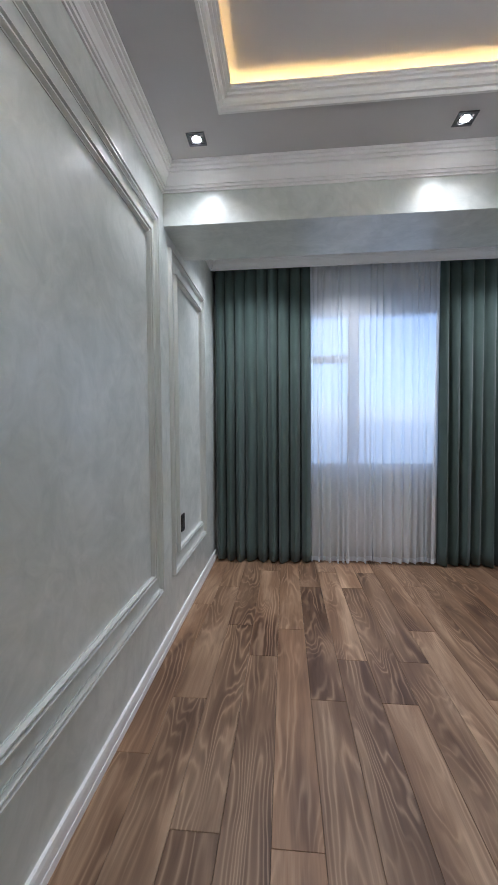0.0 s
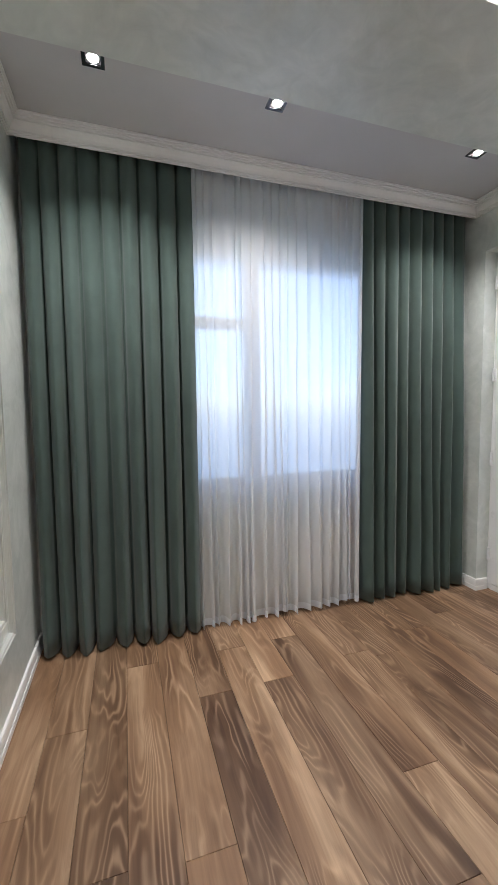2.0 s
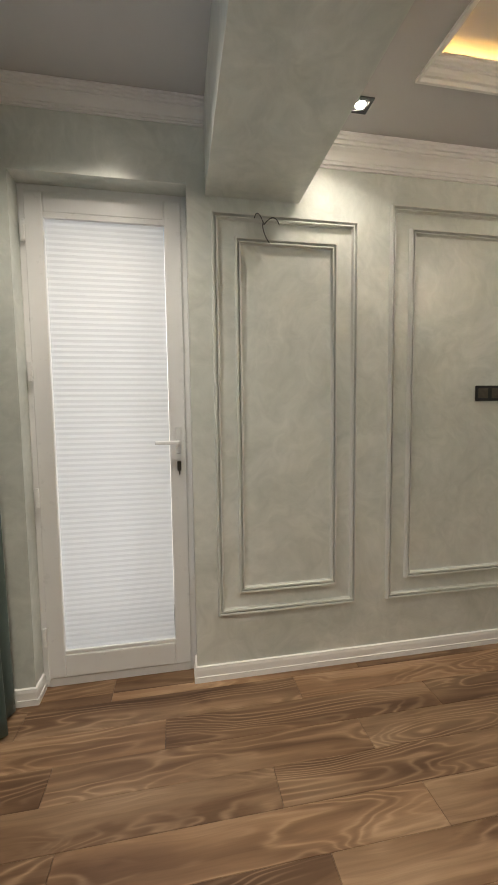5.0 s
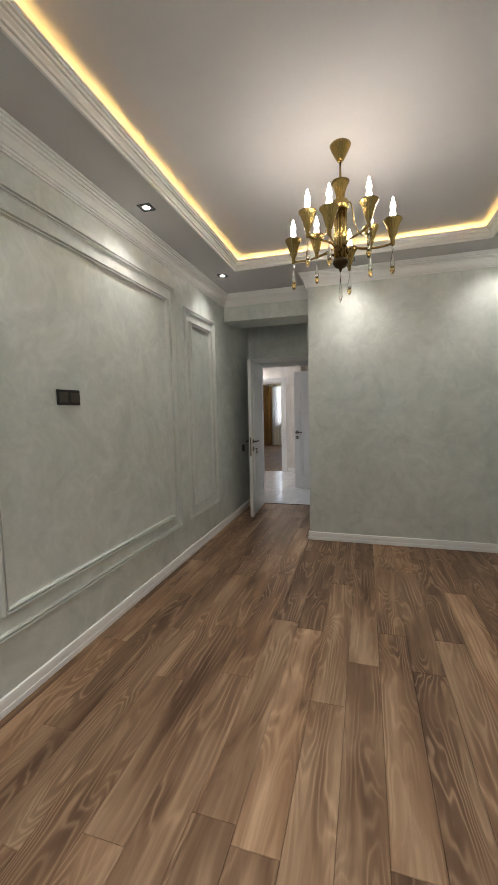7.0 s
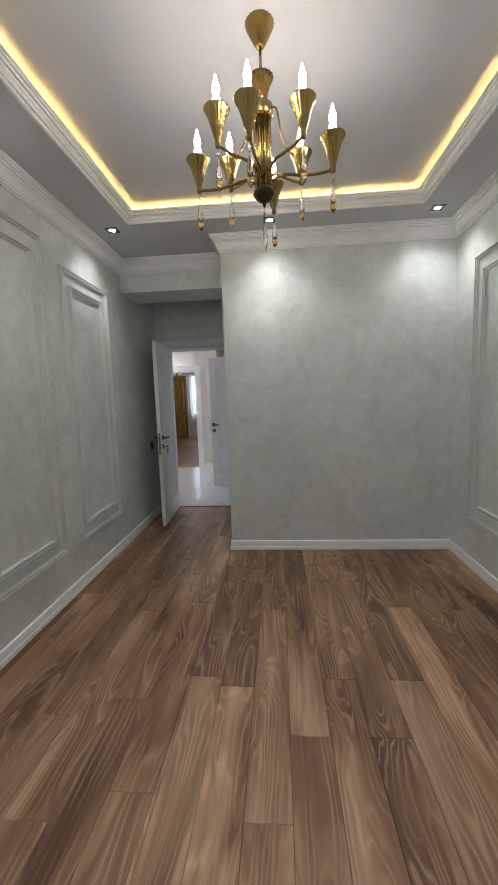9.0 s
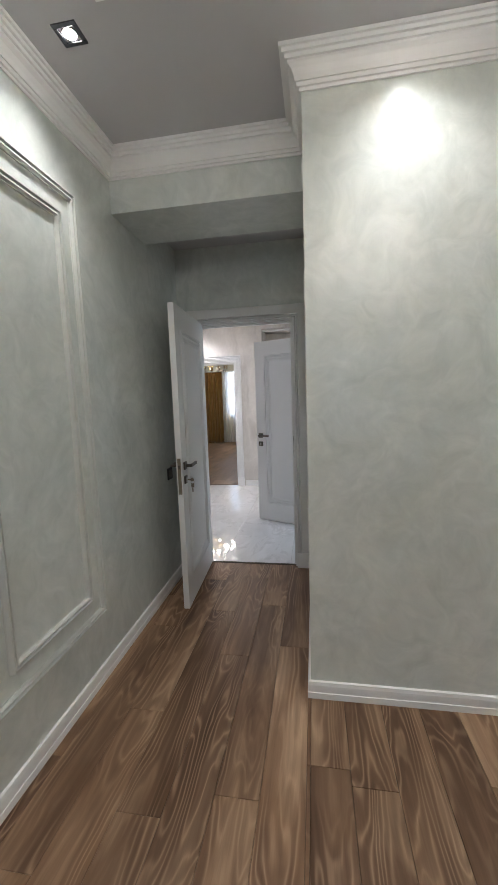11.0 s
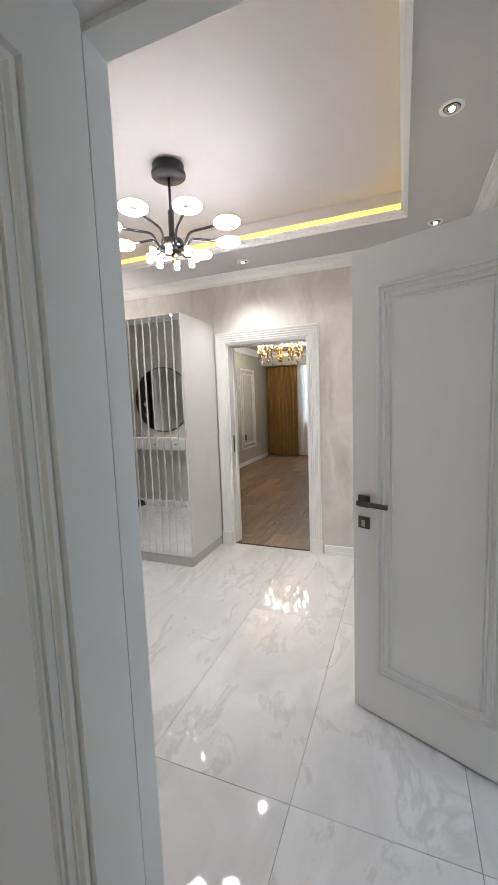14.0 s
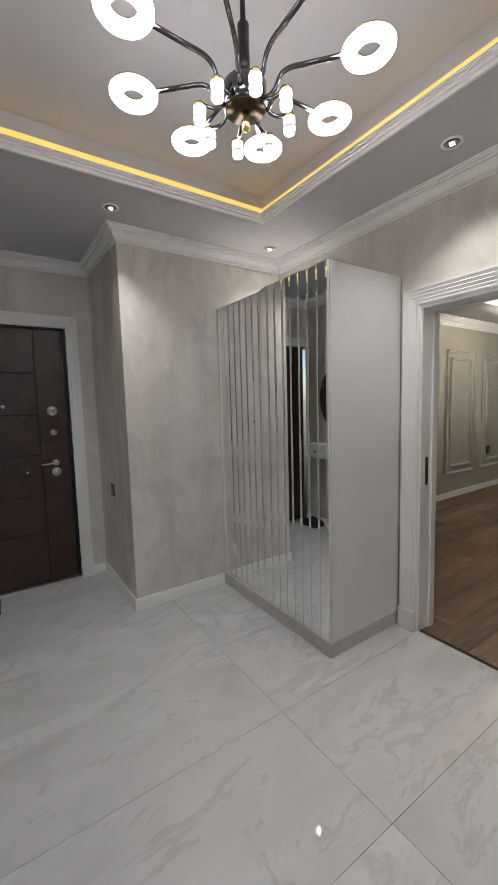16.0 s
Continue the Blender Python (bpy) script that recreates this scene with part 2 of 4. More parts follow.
def add_box(bm, lo, hi, bevel=0.0):
    g = bmesh.ops.create_cube(bm, size=1.0)["verts"]
    for v in g:
        v.co = Vector([lo[i] + (hi[i] - lo[i]) * (v.co[i] + 0.5) for i in range(3)])
    if bevel:
        edges = list({e for v in g for e in v.link_edges})
        bmesh.ops.bevel(bm, geom=edges, offset=bevel, segments=2, profile=0.5, affect="EDGES")
    return bm


def box(lo, hi, bevel=0.0):
    return add_box(bmesh.new(), lo, hi, bevel)


def boxes(items, bevel=0.0):
    bm = bmesh.new()
    for lo, hi in items:
        add_box(bm, lo, hi, bevel)
    return bm


def lathe(profile, steps=24, flutes=0, depth=0.0, at=(0, 0, 0)):
    # profile: (radius, height) from below to above
    bm = bmesh.new()
    rings = []
    for r, z in profile:
        ring = []
        for k in range(steps):
            a = 2 * math.pi * k / steps
            rr = r * (1 - depth * (0.5 - 0.5 * math.cos(flutes * a))) if flutes else r
            ring.append(bm.verts.new((at[0] + rr * math.cos(a), at[1] + rr * math.sin(a), at[2] + z)))
        rings.append(ring)
    for p, q in zip(rings, rings[1:]):
        for k in range(steps):
            bm.faces.new((p[k], p[(k + 1) % steps], q[(k + 1) % steps], q[k]))
    for ring in () if profile[0] == profile[-1] else (rings[0], rings[-1]):
        if (ring[0].co - ring[steps // 2].co).length > 1e-4:
            bm.faces.new(ring)
    bmesh.ops.recalc_face_normals(bm, faces=bm.faces)
    for f in bm.faces:
        f.smooth = True
    return bm


def tube(points, radius, steps=10, bm=None):
    bm = bm or bmesh.new()
    pts = [Vector(p) for p in points]
    rings = []
    side = None
    for i, p in enumerate(pts):
        d = (pts[min(i + 1, len(pts) - 1)] - pts[max(i - 1, 0)]).normalized()
        if side is None:
            side = d.orthogonal().normalized()
        side = (side - d * side.dot(d)).normalized()
        up = d.cross(side)
        rings.append([bm.verts.new(p + radius * (math.cos(2 * math.pi * k / steps) * side + math.sin(2 * math.pi * k / steps) * up)) for k in range(steps)])
    for a, b in zip(rings, rings[1:]):
        for k in range(steps):
            bm.faces.new((a[k], a[(k + 1) % steps], b[(k + 1) % steps], b[k])).smooth = True
    bm.faces.new(rings[0]), bm.faces.new(rings[-1])
    bmesh.ops.recalc_face_normals(bm, faces=bm.faces)
    return bm


def bezier(a, b, c, d, n=14):
    a, b, c, d = (Vector(v) for v in (a, b, c, d))
    return [a * (1 - t) ** 3 + b * 3 * t * (1 - t) ** 2 + c * 3 * t * t * (1 - t) + d * t ** 3 for t in (k / n for k in range(n + 1))]


def sweep(path, profile, closed=False):
    # carries a profile (reach, height) along a plan line; reach grows to the line's left
    bm = bmesh.new()
    n = len(path)
    rows = []
    for i, p in enumerate(path):
        p = Vector(p[:2])
        prev = Vector(path[i - 1][:2]) if closed or i else None
        nxt = Vector(path[(i + 1) % n][:2]) if closed or i < n - 1 else None
        d1 = (p - prev).normalized() if prev is not None else (nxt - p).normalized()
        d2 = (nxt - p).normalized() if nxt is not None else d1
        n1, n2 = Vector((-d1.y, d1.x)), Vector((-d2.y, d2.x))
        m = (n1 + n2) / (1 + n1.dot(n2))
        rows.append([bm.verts.new((p.x + m.x * r, p.y + m.y * r, z)) for r, z in profile])
    k = len(profile)
    for i in range(n if closed else n - 1):
        a, b = rows[i], rows[(i + 1) % n]
        for j in range(k):
            bm.faces.new((a[j], b[j], b[(j + 1) % k], a[(j + 1) % k]))
    if not closed:
        bm.faces.new(rows[0]), bm.faces.new(rows[-1])
    bmesh.ops.recalc_face_normals(bm, faces=bm.faces)
    return bm


def panel_frame(axis, at, sign, u0, u1, z0, z1, width=0.034, proud=0.024, back=0.0):
    # a mitred picture-frame moulding on an upright wall; axis: the wall's normal axis
    prof = [(0.0, -back), (0.0, 0.4), (0.14, 1.0), (0.34, 1.0), (0.40, 0.12), (0.58, 0.12), (0.64, 0.85), (0.82, 0.85), (0.90, 0.2), (1.0, 0.15), (1.0, -back)]
    bm = bmesh.new()
    rows = []
    for cu, cz, su, sz in ((u0, z0, 1, 1), (u1, z0, -1, 1), (u1, z1, -1, -1), (u0, z1, 1, -1)):
        row = []
        for a, h in prof:
            u, z, w = cu + su * a * width, cz + sz * a * width, at + sign * (h * proud if h > 0 else h)
            row.append(bm.verts.new((w, u, z) if axis == "x" else (u, w, z)))
        rows.append(row)
    k = len(prof)
    for i in range(4):
        a, b = rows[i], rows[(i + 1) % 4]
        for j in range(k):
            bm.faces.new((a[j], b[j], b[(j + 1) % k], a[(j + 1) % k]))
    bmesh.ops.recalc_face_normals(bm, faces=bm.faces)
    return bm


def finish(name, bm, material):
    me = bpy.data.meshes.new(name)
    bm.to_mesh(me)
    bm.free()
    me.materials.append(material)
    return me


def solid(name, bm, material, label="", category="", group="", kind=""):
    return tagged(new(name, finish(name, bm, material)), label, category, group, kind)


def part(name, bm, material, parent, label=""):
    ob = new(name, finish(name, bm, material))
    ob.parent = parent
    return tagged(ob, label)


def thing(name, label, category, group="", at=(0, 0, 0), kind=""):
    ob = new(name)
    ob.empty_display_size = 0.1
    ob.location = at
    return tagged(ob, label, category, group, kind)


def structure(name, bm, material, label, category):
    return solid(name, bm, material, label, category, "", "structure")

# ---- bedroom structure ----
E_X, N_Y, S_Y, R_X, D_Y = 3.02, 5.0, 0.0, 1.955, -1.43   # east face, window wall, south face, recess side, door wall
TOP = 3.1
structure("wall_west", box((-0.15, -0.2, 0), (0, 5.25, TOP)), M_WALL, "sage grey pearly plaster wall with frame mouldings", "wall")
structure("wall_east", boxes([((E_X, -1.43, 0), (E_X + 0.3, 3.945, TOP)), ((E_X, 4.73, 0), (E_X + 0.3, 5.25, TOP)), ((E_X, 3.945, 2.50), (E_X + 0.3, 4.73, TOP))]),
          M_WALL, "sage grey pearly plaster wall with a balcony door opening", "wall")
structure("wall_north", boxes([((0, N_Y, 0), (0.85, N_Y + 0.25, TOP)), ((2.35, N_Y, 0), (E_X, N_Y + 0.25, TOP)), ((0.85, N_Y, 0), (2.35, N_Y + 0.25, 0.86)), ((0.85, N_Y, 2.45), (2.35, N_Y + 0.25, TOP))]),
          M_WALL, "plaster window wall behind the curtains", "wall")
structure("wall_south", boxes([((-0.15, -0.2, 0), (R_X, S_Y, TOP)), ((R_X - 0.12, -1.43, 0), (R_X, -0.2, TOP))]), M_WALL, "sage grey pearly plaster wall ending at the door recess", "wall")
structure("wall_door", boxes([((R_X - 0.12, -1.52, 0), (2.06, D_Y, TOP)), ((2.875, -1.52, 0), (E_X + 0.3, D_Y, TOP)), ((2.06, -1.52, 2.055), (2.875, D_Y, TOP))]),
          M_WALL, "sage grey plaster wall around the bedroom doorway", "wall")
structure("beam_window", box((0, 3.385, 2.455), (E_X, 3.855, TOP)), M_WALL, "plastered ceiling beam in front of the window bay", "beam")
structure("beam_recess", box((R_X, -0.857, 2.466), (E_X, -0.413, TOP)), M_WALL, "plastered ceiling beam over the door recess", "beam")

# tray ceiling: border, moulded lip, light cove, raised middle
T0, T1 = (0.39, 0.365), (2.62, 3.01)


def tray_ceiling(name, outer, t0, t1, z, top, label, extra=(), c=0.07):
    (x0, y0), (x1, y1) = outer
    items = [((x0, y0, z), (t0[0], y1, z + 0.02)), ((t1[0], y0, z), (x1, y1, z + 0.02)), ((t0[0], y0, z), (t1[0], t0[1], z + 0.02)), ((t0[0], t1[1], z), (t1[0], y1, z + 0.02)),
             ((t0[0] - c - 0.02, t0[1] - c - 0.02, z + 0.02), (t0[0] - c, t1[1] + c + 0.02, top)), ((t1[0] + c, t0[1] - c - 0.02, z + 0.02), (t1[0] + c + 0.02, t1[1] + c + 0.02, top)),
             ((t0[0] - c, t0[1] - c - 0.02, z + 0.02), (t1[0] + c, t0[1] - c, top)), ((t0[0] - c, t1[1] + c, z + 0.02), (t1[0] + c, t1[1] + c + 0.02, top)),
             ((x0, y0, top), (x1, y1, top + 0.06)), *extra]
    return structure(name, boxes(items), M_CEIL, label, "ceiling")


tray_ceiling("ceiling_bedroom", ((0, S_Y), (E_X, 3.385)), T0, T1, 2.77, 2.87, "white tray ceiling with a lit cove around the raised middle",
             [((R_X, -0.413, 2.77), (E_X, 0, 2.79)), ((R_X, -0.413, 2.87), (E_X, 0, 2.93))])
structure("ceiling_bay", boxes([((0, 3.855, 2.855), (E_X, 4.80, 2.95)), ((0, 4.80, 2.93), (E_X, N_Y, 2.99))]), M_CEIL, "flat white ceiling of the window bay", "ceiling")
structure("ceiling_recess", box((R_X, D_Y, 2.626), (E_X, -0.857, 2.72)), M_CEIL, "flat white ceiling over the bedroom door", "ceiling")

CROWN = [(0.0, -0.132), (0.010, -0.132), (0.010, -0.120), (0.022, -0.120), (0.022, -0.104), (0.030, -0.104), (0.035, -0.085), (0.046, -0.066), (0.062, -0.054), (0.062, -0.045), (0.075, -0.045), (0.075, -0.029), (0.089, -0.029), (0.089, -0.014), (0.102, -0.014), (0.102, 0.0), (0.0, 0.0)]


def crown(z, k=1.0, reach=1.0):
    return [(r * k * reach, z + h * k) for r, h in CROWN]


structure("crown_moulding_bedroom", sweep([(0, 0), (R_X, 0), (R_X, -0.413), (E_X, -0.413), (E_X, 3.385), (0, 3.385)], crown(2.769, 1.0, 0.8), True), M_TRIM, "white stepped plaster crown moulding", "moulding")
structure("crown_moulding_bay", sweep([(E_X, 3.856), (E_X, 4.825), (0, 4.825), (0, 3.856)], crown(2.854, 0.68)), M_TRIM, "white crown moulding hiding the curtain rail", "moulding")


def tray_lip(name, t0, t1, z, rise=0.075, reach=0.07):
    prof = [(0.0, z - 0.004), (0.0, z - 0.012), (0.012, z - 0.012), (0.012, z + 0.10 * rise), (0.024, z + 0.10 * rise), (0.026, z + 0.30 * rise), (0.5 * reach, z + 0.46 * rise), (0.5 * reach, z + 0.56 * rise), (0.68 * reach, z + 0.56 * rise),
            (0.68 * reach, z + 0.76 * rise), (0.86 * reach, z + 0.76 * rise), (0.86 * reach, z + 0.9 * rise), (reach, z + 0.9 * rise), (reach, z + rise), (0.6 * reach, z + rise), (0.0, z + 0.5 * rise)]
    return structure(name, sweep([(t0[0], t0[1]), (t1[0], t0[1]), (t1[0], t1[1]), (t0[0], t1[1])], prof, True), M_TRIM, "white stepped moulding around the ceiling cove", "moulding")


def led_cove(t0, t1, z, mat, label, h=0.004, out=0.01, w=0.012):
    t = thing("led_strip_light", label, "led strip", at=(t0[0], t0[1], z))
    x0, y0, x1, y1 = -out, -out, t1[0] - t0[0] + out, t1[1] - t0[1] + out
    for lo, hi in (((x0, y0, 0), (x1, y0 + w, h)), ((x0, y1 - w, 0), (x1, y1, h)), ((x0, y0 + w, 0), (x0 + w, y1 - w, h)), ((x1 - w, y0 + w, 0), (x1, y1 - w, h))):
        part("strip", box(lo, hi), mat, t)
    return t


tray_lip("cove_moulding_bedroom", T0, T1, 2.77, 0.062)
led_cove(T0, T1, 2.799, M_LED, "warm white led strip hidden in the bedroom ceiling cove")

BASE = [(0.0, 0.0), (0.016, 0.0), (0.016, 0.030), (0.013, 0.032), (0.013, 0.066), (0.010, 0.082), (0.0, 0.085)]


def baseboard(name, path, closed=False):
    return structure(name, sweep(path, BASE, closed), M_TRIM, "white painted baseboard with a rounded top", "baseboard")


baseboard("baseboard_west", [(0.0, 4.99), (0.0, 0.0), (R_X, 0.0), (R_X, D_Y + 0.001)])
baseboard("baseboard_east", [(E_X, D_Y + 0.001), (E_X, 3.945), (E_X + 0.10, 3.945)])
baseboard("baseboard_bay", [(E_X + 0.10, 4.73), (E_X, 4.73), (E_X, 4.99)])


def wall_panel(axis, at, sign, u0, u1, z0=0.35, z1=2.38, inset=0.113, mat=M_MOULD, label="double rectangular frame moulding on the bedroom wall", category="wall moulding"):
    t = thing("wall_moulding", label, category, "wall frame mouldings", (at, u0, z0) if axis == "x" else (u0, at, z0))
    for k, name in ((0.0, "outer_frame"), (inset, "inner_frame")):
        bm = panel_frame(axis, at, sign, u0 + k, u1 - k, z0 + k, z1 - k)
        bmesh.ops.translate(bm, verts=bm.verts, vec=-t.location)
        part(name, bm, mat, t)
    return t


for a, b in ((0.345, 1.297), (1.523, 3.235), (3.458, 4.42)):
    wall_panel("x", 0.0, 1, a, b, 0.38, 2.43 if b - a > 1.5 else 2.372)
for a, b in ((-0.035, 0.712), (0.922, 2.884), (3.068, 3.83)):
    wall_panel("x", E_X, -1, a, b, 0.35, 2.485 if b - a > 1.5 else 2.382)

# ---- hall structure ----
HW, HS, HE, HX, HY = 1.88, -4.42, 5.275, 6.12, -3.072   # west, south, east of the wardrobe, entrance wall, side of the entrance niche
structure("wall_hall_west", boxes([((HW - 0.15, -1.70, 0), (HW, -1.52, TOP)), ((HW - 0.15, -5.0, 0), (HW, -2.46, TOP)), ((HW - 0.15, -2.46, 2.07), (HW, -1.70, TOP))]), M_HALL, "greige marbled plaster wall with a doorway", "wall")
structure("wall_hall_north", boxes([((HW, -1.53, 0), (2.06, -1.52, TOP)), ((2.875, -1.53, 0), (4.9, -1.52, TOP)), ((2.06, -1.53, 2.055), (2.875, -1.52, TOP)), ((4.9, -2.08, 0), (HX, -1.95, TOP)), ((4.9, -1.95, 0), (5.0, -1.52, TOP))]),
          M_HALL, "greige marbled plaster wall around the bedroom door", "wall")
structure("wall_hall_south", boxes([((2.72, HS - 0.15, 0), (3.15, HS, TOP)), ((3.975, HS - 0.15, 0), (HE + 0.15, HS, TOP)), ((3.15, HS - 0.15, 2.003), (3.975, HS, TOP)), ((HW, HS - 0.15, 2.48), (2.72, HS, TOP)), ((2.72, -5.0, 0), (2.84, HS - 0.15, TOP)), ((HW - 0.15, -5.12, 0), (2.84, -5.0, TOP)), ((HW, -5.0, 2.48), (2.72, HS - 0.15, 2.6))]),
          M_HALL, "greige marbled plaster wall with the living room doorway", "wall")
structure("wall_hall_east", boxes([((HE, HS, 0), (HE + 0.15, HY, TOP)), ((HE + 0.15, HY - 0.15, 0), (HX + 0.2, HY, TOP)), ((HX, HY, 0), (HX + 0.2, -2.87, TOP)), ((HX, -2.87, 2.10), (HX + 0.2, -1.95, TOP))]),
          M_HALL, "greige marbled plaster wall stepping back to the entrance", "wall")
H0, H1 = (2.353, -3.862), (4.735, -2.06)
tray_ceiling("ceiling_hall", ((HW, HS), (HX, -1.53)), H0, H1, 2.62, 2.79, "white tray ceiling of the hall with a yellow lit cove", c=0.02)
structure("crown_moulding_hall", sweep([(HW, HS), (HE, HS), (HE, HY), (HX, HY), (HX, -2.08), (4.9, -2.08), (4.9, -1.53), (HW, -1.53)], crown(2.619, 0.68, 1.1), True), M_TRIM, "white crown moulding of the hall", "moulding")
tray_lip("cove_moulding_hall", H0, H1, 2.62, 0.034, 0.04)
# upright glowing sheet against the cove wall, in place of light cast on it
led_cove(H0, H1, 2.652, M_COVE_GLOW, "yellow glowing band standing in for led light on the hall cove wall", 0.06, 0.019, 0.004)
baseboard("baseboard_hall_south", [(2.72, -4.99), (2.72, HS), (3.04, HS)][::1])
baseboard("baseboard_hall_east", [(4.06, HS), (HE, HS), (HE, HY), (HX, HY), (HX, -2.96)])
baseboard("baseboard_hall_north", [(HX, -2.08), (4.9, -2.08), (4.9, -1.53), (2.98, -1.53)])

# ---- living room beyond ----
LE, LS, LW = 5.62, -10.5, 2.1
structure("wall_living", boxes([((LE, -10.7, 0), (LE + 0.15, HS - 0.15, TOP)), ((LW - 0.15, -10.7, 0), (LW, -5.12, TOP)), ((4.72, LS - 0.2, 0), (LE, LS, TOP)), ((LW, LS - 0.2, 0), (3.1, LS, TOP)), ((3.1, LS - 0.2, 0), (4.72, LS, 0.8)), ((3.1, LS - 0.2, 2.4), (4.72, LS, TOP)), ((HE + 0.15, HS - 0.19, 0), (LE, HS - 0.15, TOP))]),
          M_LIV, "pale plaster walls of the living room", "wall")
L0, L1 = (2.8, -9.4), (4.95, -5.3)
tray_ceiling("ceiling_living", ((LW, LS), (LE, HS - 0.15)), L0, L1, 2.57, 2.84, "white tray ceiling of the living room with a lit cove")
tray_lip("cove_moulding_living", L0, L1, 2.57)
led_cove(L0, L1, 2.60, M_LED, "warm led strip hidden in the living room ceiling cove")
structure("crown_moulding_living", sweep([(LW, LS + 0.35), (LE, LS + 0.35), (LE, HS - 0.15), (LW, HS - 0.15)], crown(2.569, 0.9), True), M_TRIM, "white crown moulding of the living room", "moulding")
baseboard("baseboard_living", [(LE, LS), (LE, HS - 0.2)])
for a, b in ((-7.36, -6.25), (-8.47, -7.67), (-9.53, -8.69)):
    wall_panel("x", LE, -1, a, b, 0.35, 2.125, 0.105, M_MOULD, "double rectangular frame moulding on the living room wall")

# ---- doors and windows ----


def casing(name, x0, x1, top, y, sign, label, width=0.105, plinth=True, flat=False):
    # a doorway's grooved casing on one face of a wall that runs along x
    t = thing(name, label, "door frame", at=(x0, y, 0), kind="structure")
    prof = [(0.0, 0.010), (0.10, 0.018), (0.16, 0.018), (0.18, 0.013), (0.32, 0.020), (0.36, 0.015), (0.52, 0.022), (0.56, 0.017), (0.72, 0.024), (0.76, 0.019), (0.92, 0.026), (1.0, 0.026)]
    if flat:
        prof = [(0.0, 0.006), (0.07, 0.019), (0.12, 0.009), (0.20, 0.024), (0.25, 0.013), (0.33, 0.029), (0.97, 0.029), (1.0, 0.022)]
    bm = bmesh.new()
    rows = []
    for cx, cz, sx, sz in ((x0, 0.0, -1, 0), (x0, top, -1, 1), (x1, top, 1, 1), (x1, 0.0, 1, 0)):
        row = [bm.verts.new((cx + sx * a * width - x0, sign * h, cz + sz * a * width)) for a, h in prof]
        row += [bm.verts.new((cx + sx * width - x0, 0, cz + sz * width)), bm.verts.new((cx - x0, 0, cz))]
        rows.append(row)
    k = len(rows[0])
    for a, b in zip(rows, rows[1:]):
        for j in range(k):
            bm.faces.new((a[j], b[j], b[(j + 1) % k], a[(j + 1) % k]))
    bm.faces.new(rows[0]), bm.faces.new(rows[-1])
    bmesh.ops.recalc_face_normals(bm, faces=bm.faces)
    part("casing", bm, M_DOOR, t)
    for cx, s in ((0.0, -1), (x1 - x0, 1)) if plinth else ():
        a, b = sorted((cx + s * -0.002, cx + s * (width + 0.004)))
        part("plinth_block", box((a, min(0.001 * sign, sign * 0.038), 0.0), (b, max(0.001 * sign, sign * 0.038), 0.13), 0.003), M_DOOR, t)
    return t


def jamb(parent, x0, x1, top, y0, y1):
    part("jamb", boxes([((0, y0, 0), (0.03, y1, top)), ((x1 - x0 - 0.03, y0, 0), (x1 - x0, y1, top)), ((0.03, y0, top - 0.03), (x1 - x0 - 0.03, y1, top))]), M_DOOR, parent)
    part("door_stop", boxes([((0.03, y0 + 0.03, 0), (0.042, y0 + 0.07, top - 0.03)), ((x1 - x0 - 0.042, y0 + 0.03, 0), (x1 - x0 - 0.03, y0 + 0.07, top - 0.03)), ((0.042, y0 + 0.03, top - 0.042), (x1 - x0 - 0.042, y0 + 0.07, top - 0.03))]), M_DOOR, parent)


bed_case = casing("door_frame_bedroom", 2.075, 2.86, 2.035, D_Y, 1, "white grooved door casing with plinth blocks, bedroom side", 0.105, flat=True)
jamb(bed_case, 2.06, 2.875, 2.055, -0.10, 0.0)
part("strike_plate", box((0.0315, -0.05, 0.93), (0.034, -0.02, 1.10)), M_BRONZE, bed_case)
bed_case.children[-1].location.x = -0.015
for o in bed_case.children:
    if o.name.startswith(("jamb", "door_stop")):
        o.location.x = -0.015
casing("door_frame_bedroom_hall", 2.075, 2.86, 2.035, -1.53, -1, "white grooved door casing with plinth blocks, hall side", 0.105)
liv_case = casing("door_frame_living", 3.165, 3.962, 1.988, HS, 1, "white grooved casing of the open living room doorway", 0.102)
jamb(liv_case, 3.15, 3.975, 2.003, -0.17, 0.0)
for o in liv_case.children:
    if o.name.startswith(("jamb", "door_stop")):
        o.location.x = -0.015
part("strike_plate", box((0.776, -0.07, 0.93), (0.779, -0.045, 1.10)), M_BRONZE, liv_case)
structure("threshold_bedroom", box((2.09, -1.468, 0.0), (2.845, -1.444, 0.005), 0.0015), M_GAP, "brown strip under the bedroom door", "threshold")
structure("threshold_living", box((3.18, -4.452, 0.0), (3.945, -4.430, 0.005), 0.0015), M_GAP, "brown strip at the living room doorway", "threshold")
t = thing("door_frame_side_room", "white casing of the open side room doorway", "door frame", at=(HW, -2.46, 0), kind="structure")
part("jamb", boxes([((-0.16, 0.0, 0), (0.0, 0.03, 2.05)), ((-0.16, 0.73, 0), (0.0, 0.76, 2.05)), ((-0.16, 0.0, 2.05), (0.0, 0.76, 2.07))]), M_DOOR, t)
part("casing", boxes([((0.0, -0.10, 0), (0.022, 0.0, 2.17)), ((0.0, 0.76, 0), (0.022, 0.85, 2.17)), ((0.0, 0.0, 2.07), (0.022, 0.76, 2.17))], 0.004), M_DOOR, t)
t = thing("door_frame_alcove", "white door casing in the hall alcove", "door frame", at=(2.0, -5.0, 0), kind="structure")
part("casing", boxes([((0.0, 0, 0), (0.1, 0.022, 2.19)), ((0.6, 0, 0), (0.7, 0.022, 2.19)), ((0.1, 0, 2.09), (0.6, 0.022, 2.19))], 0.004), M_DOOR, t)
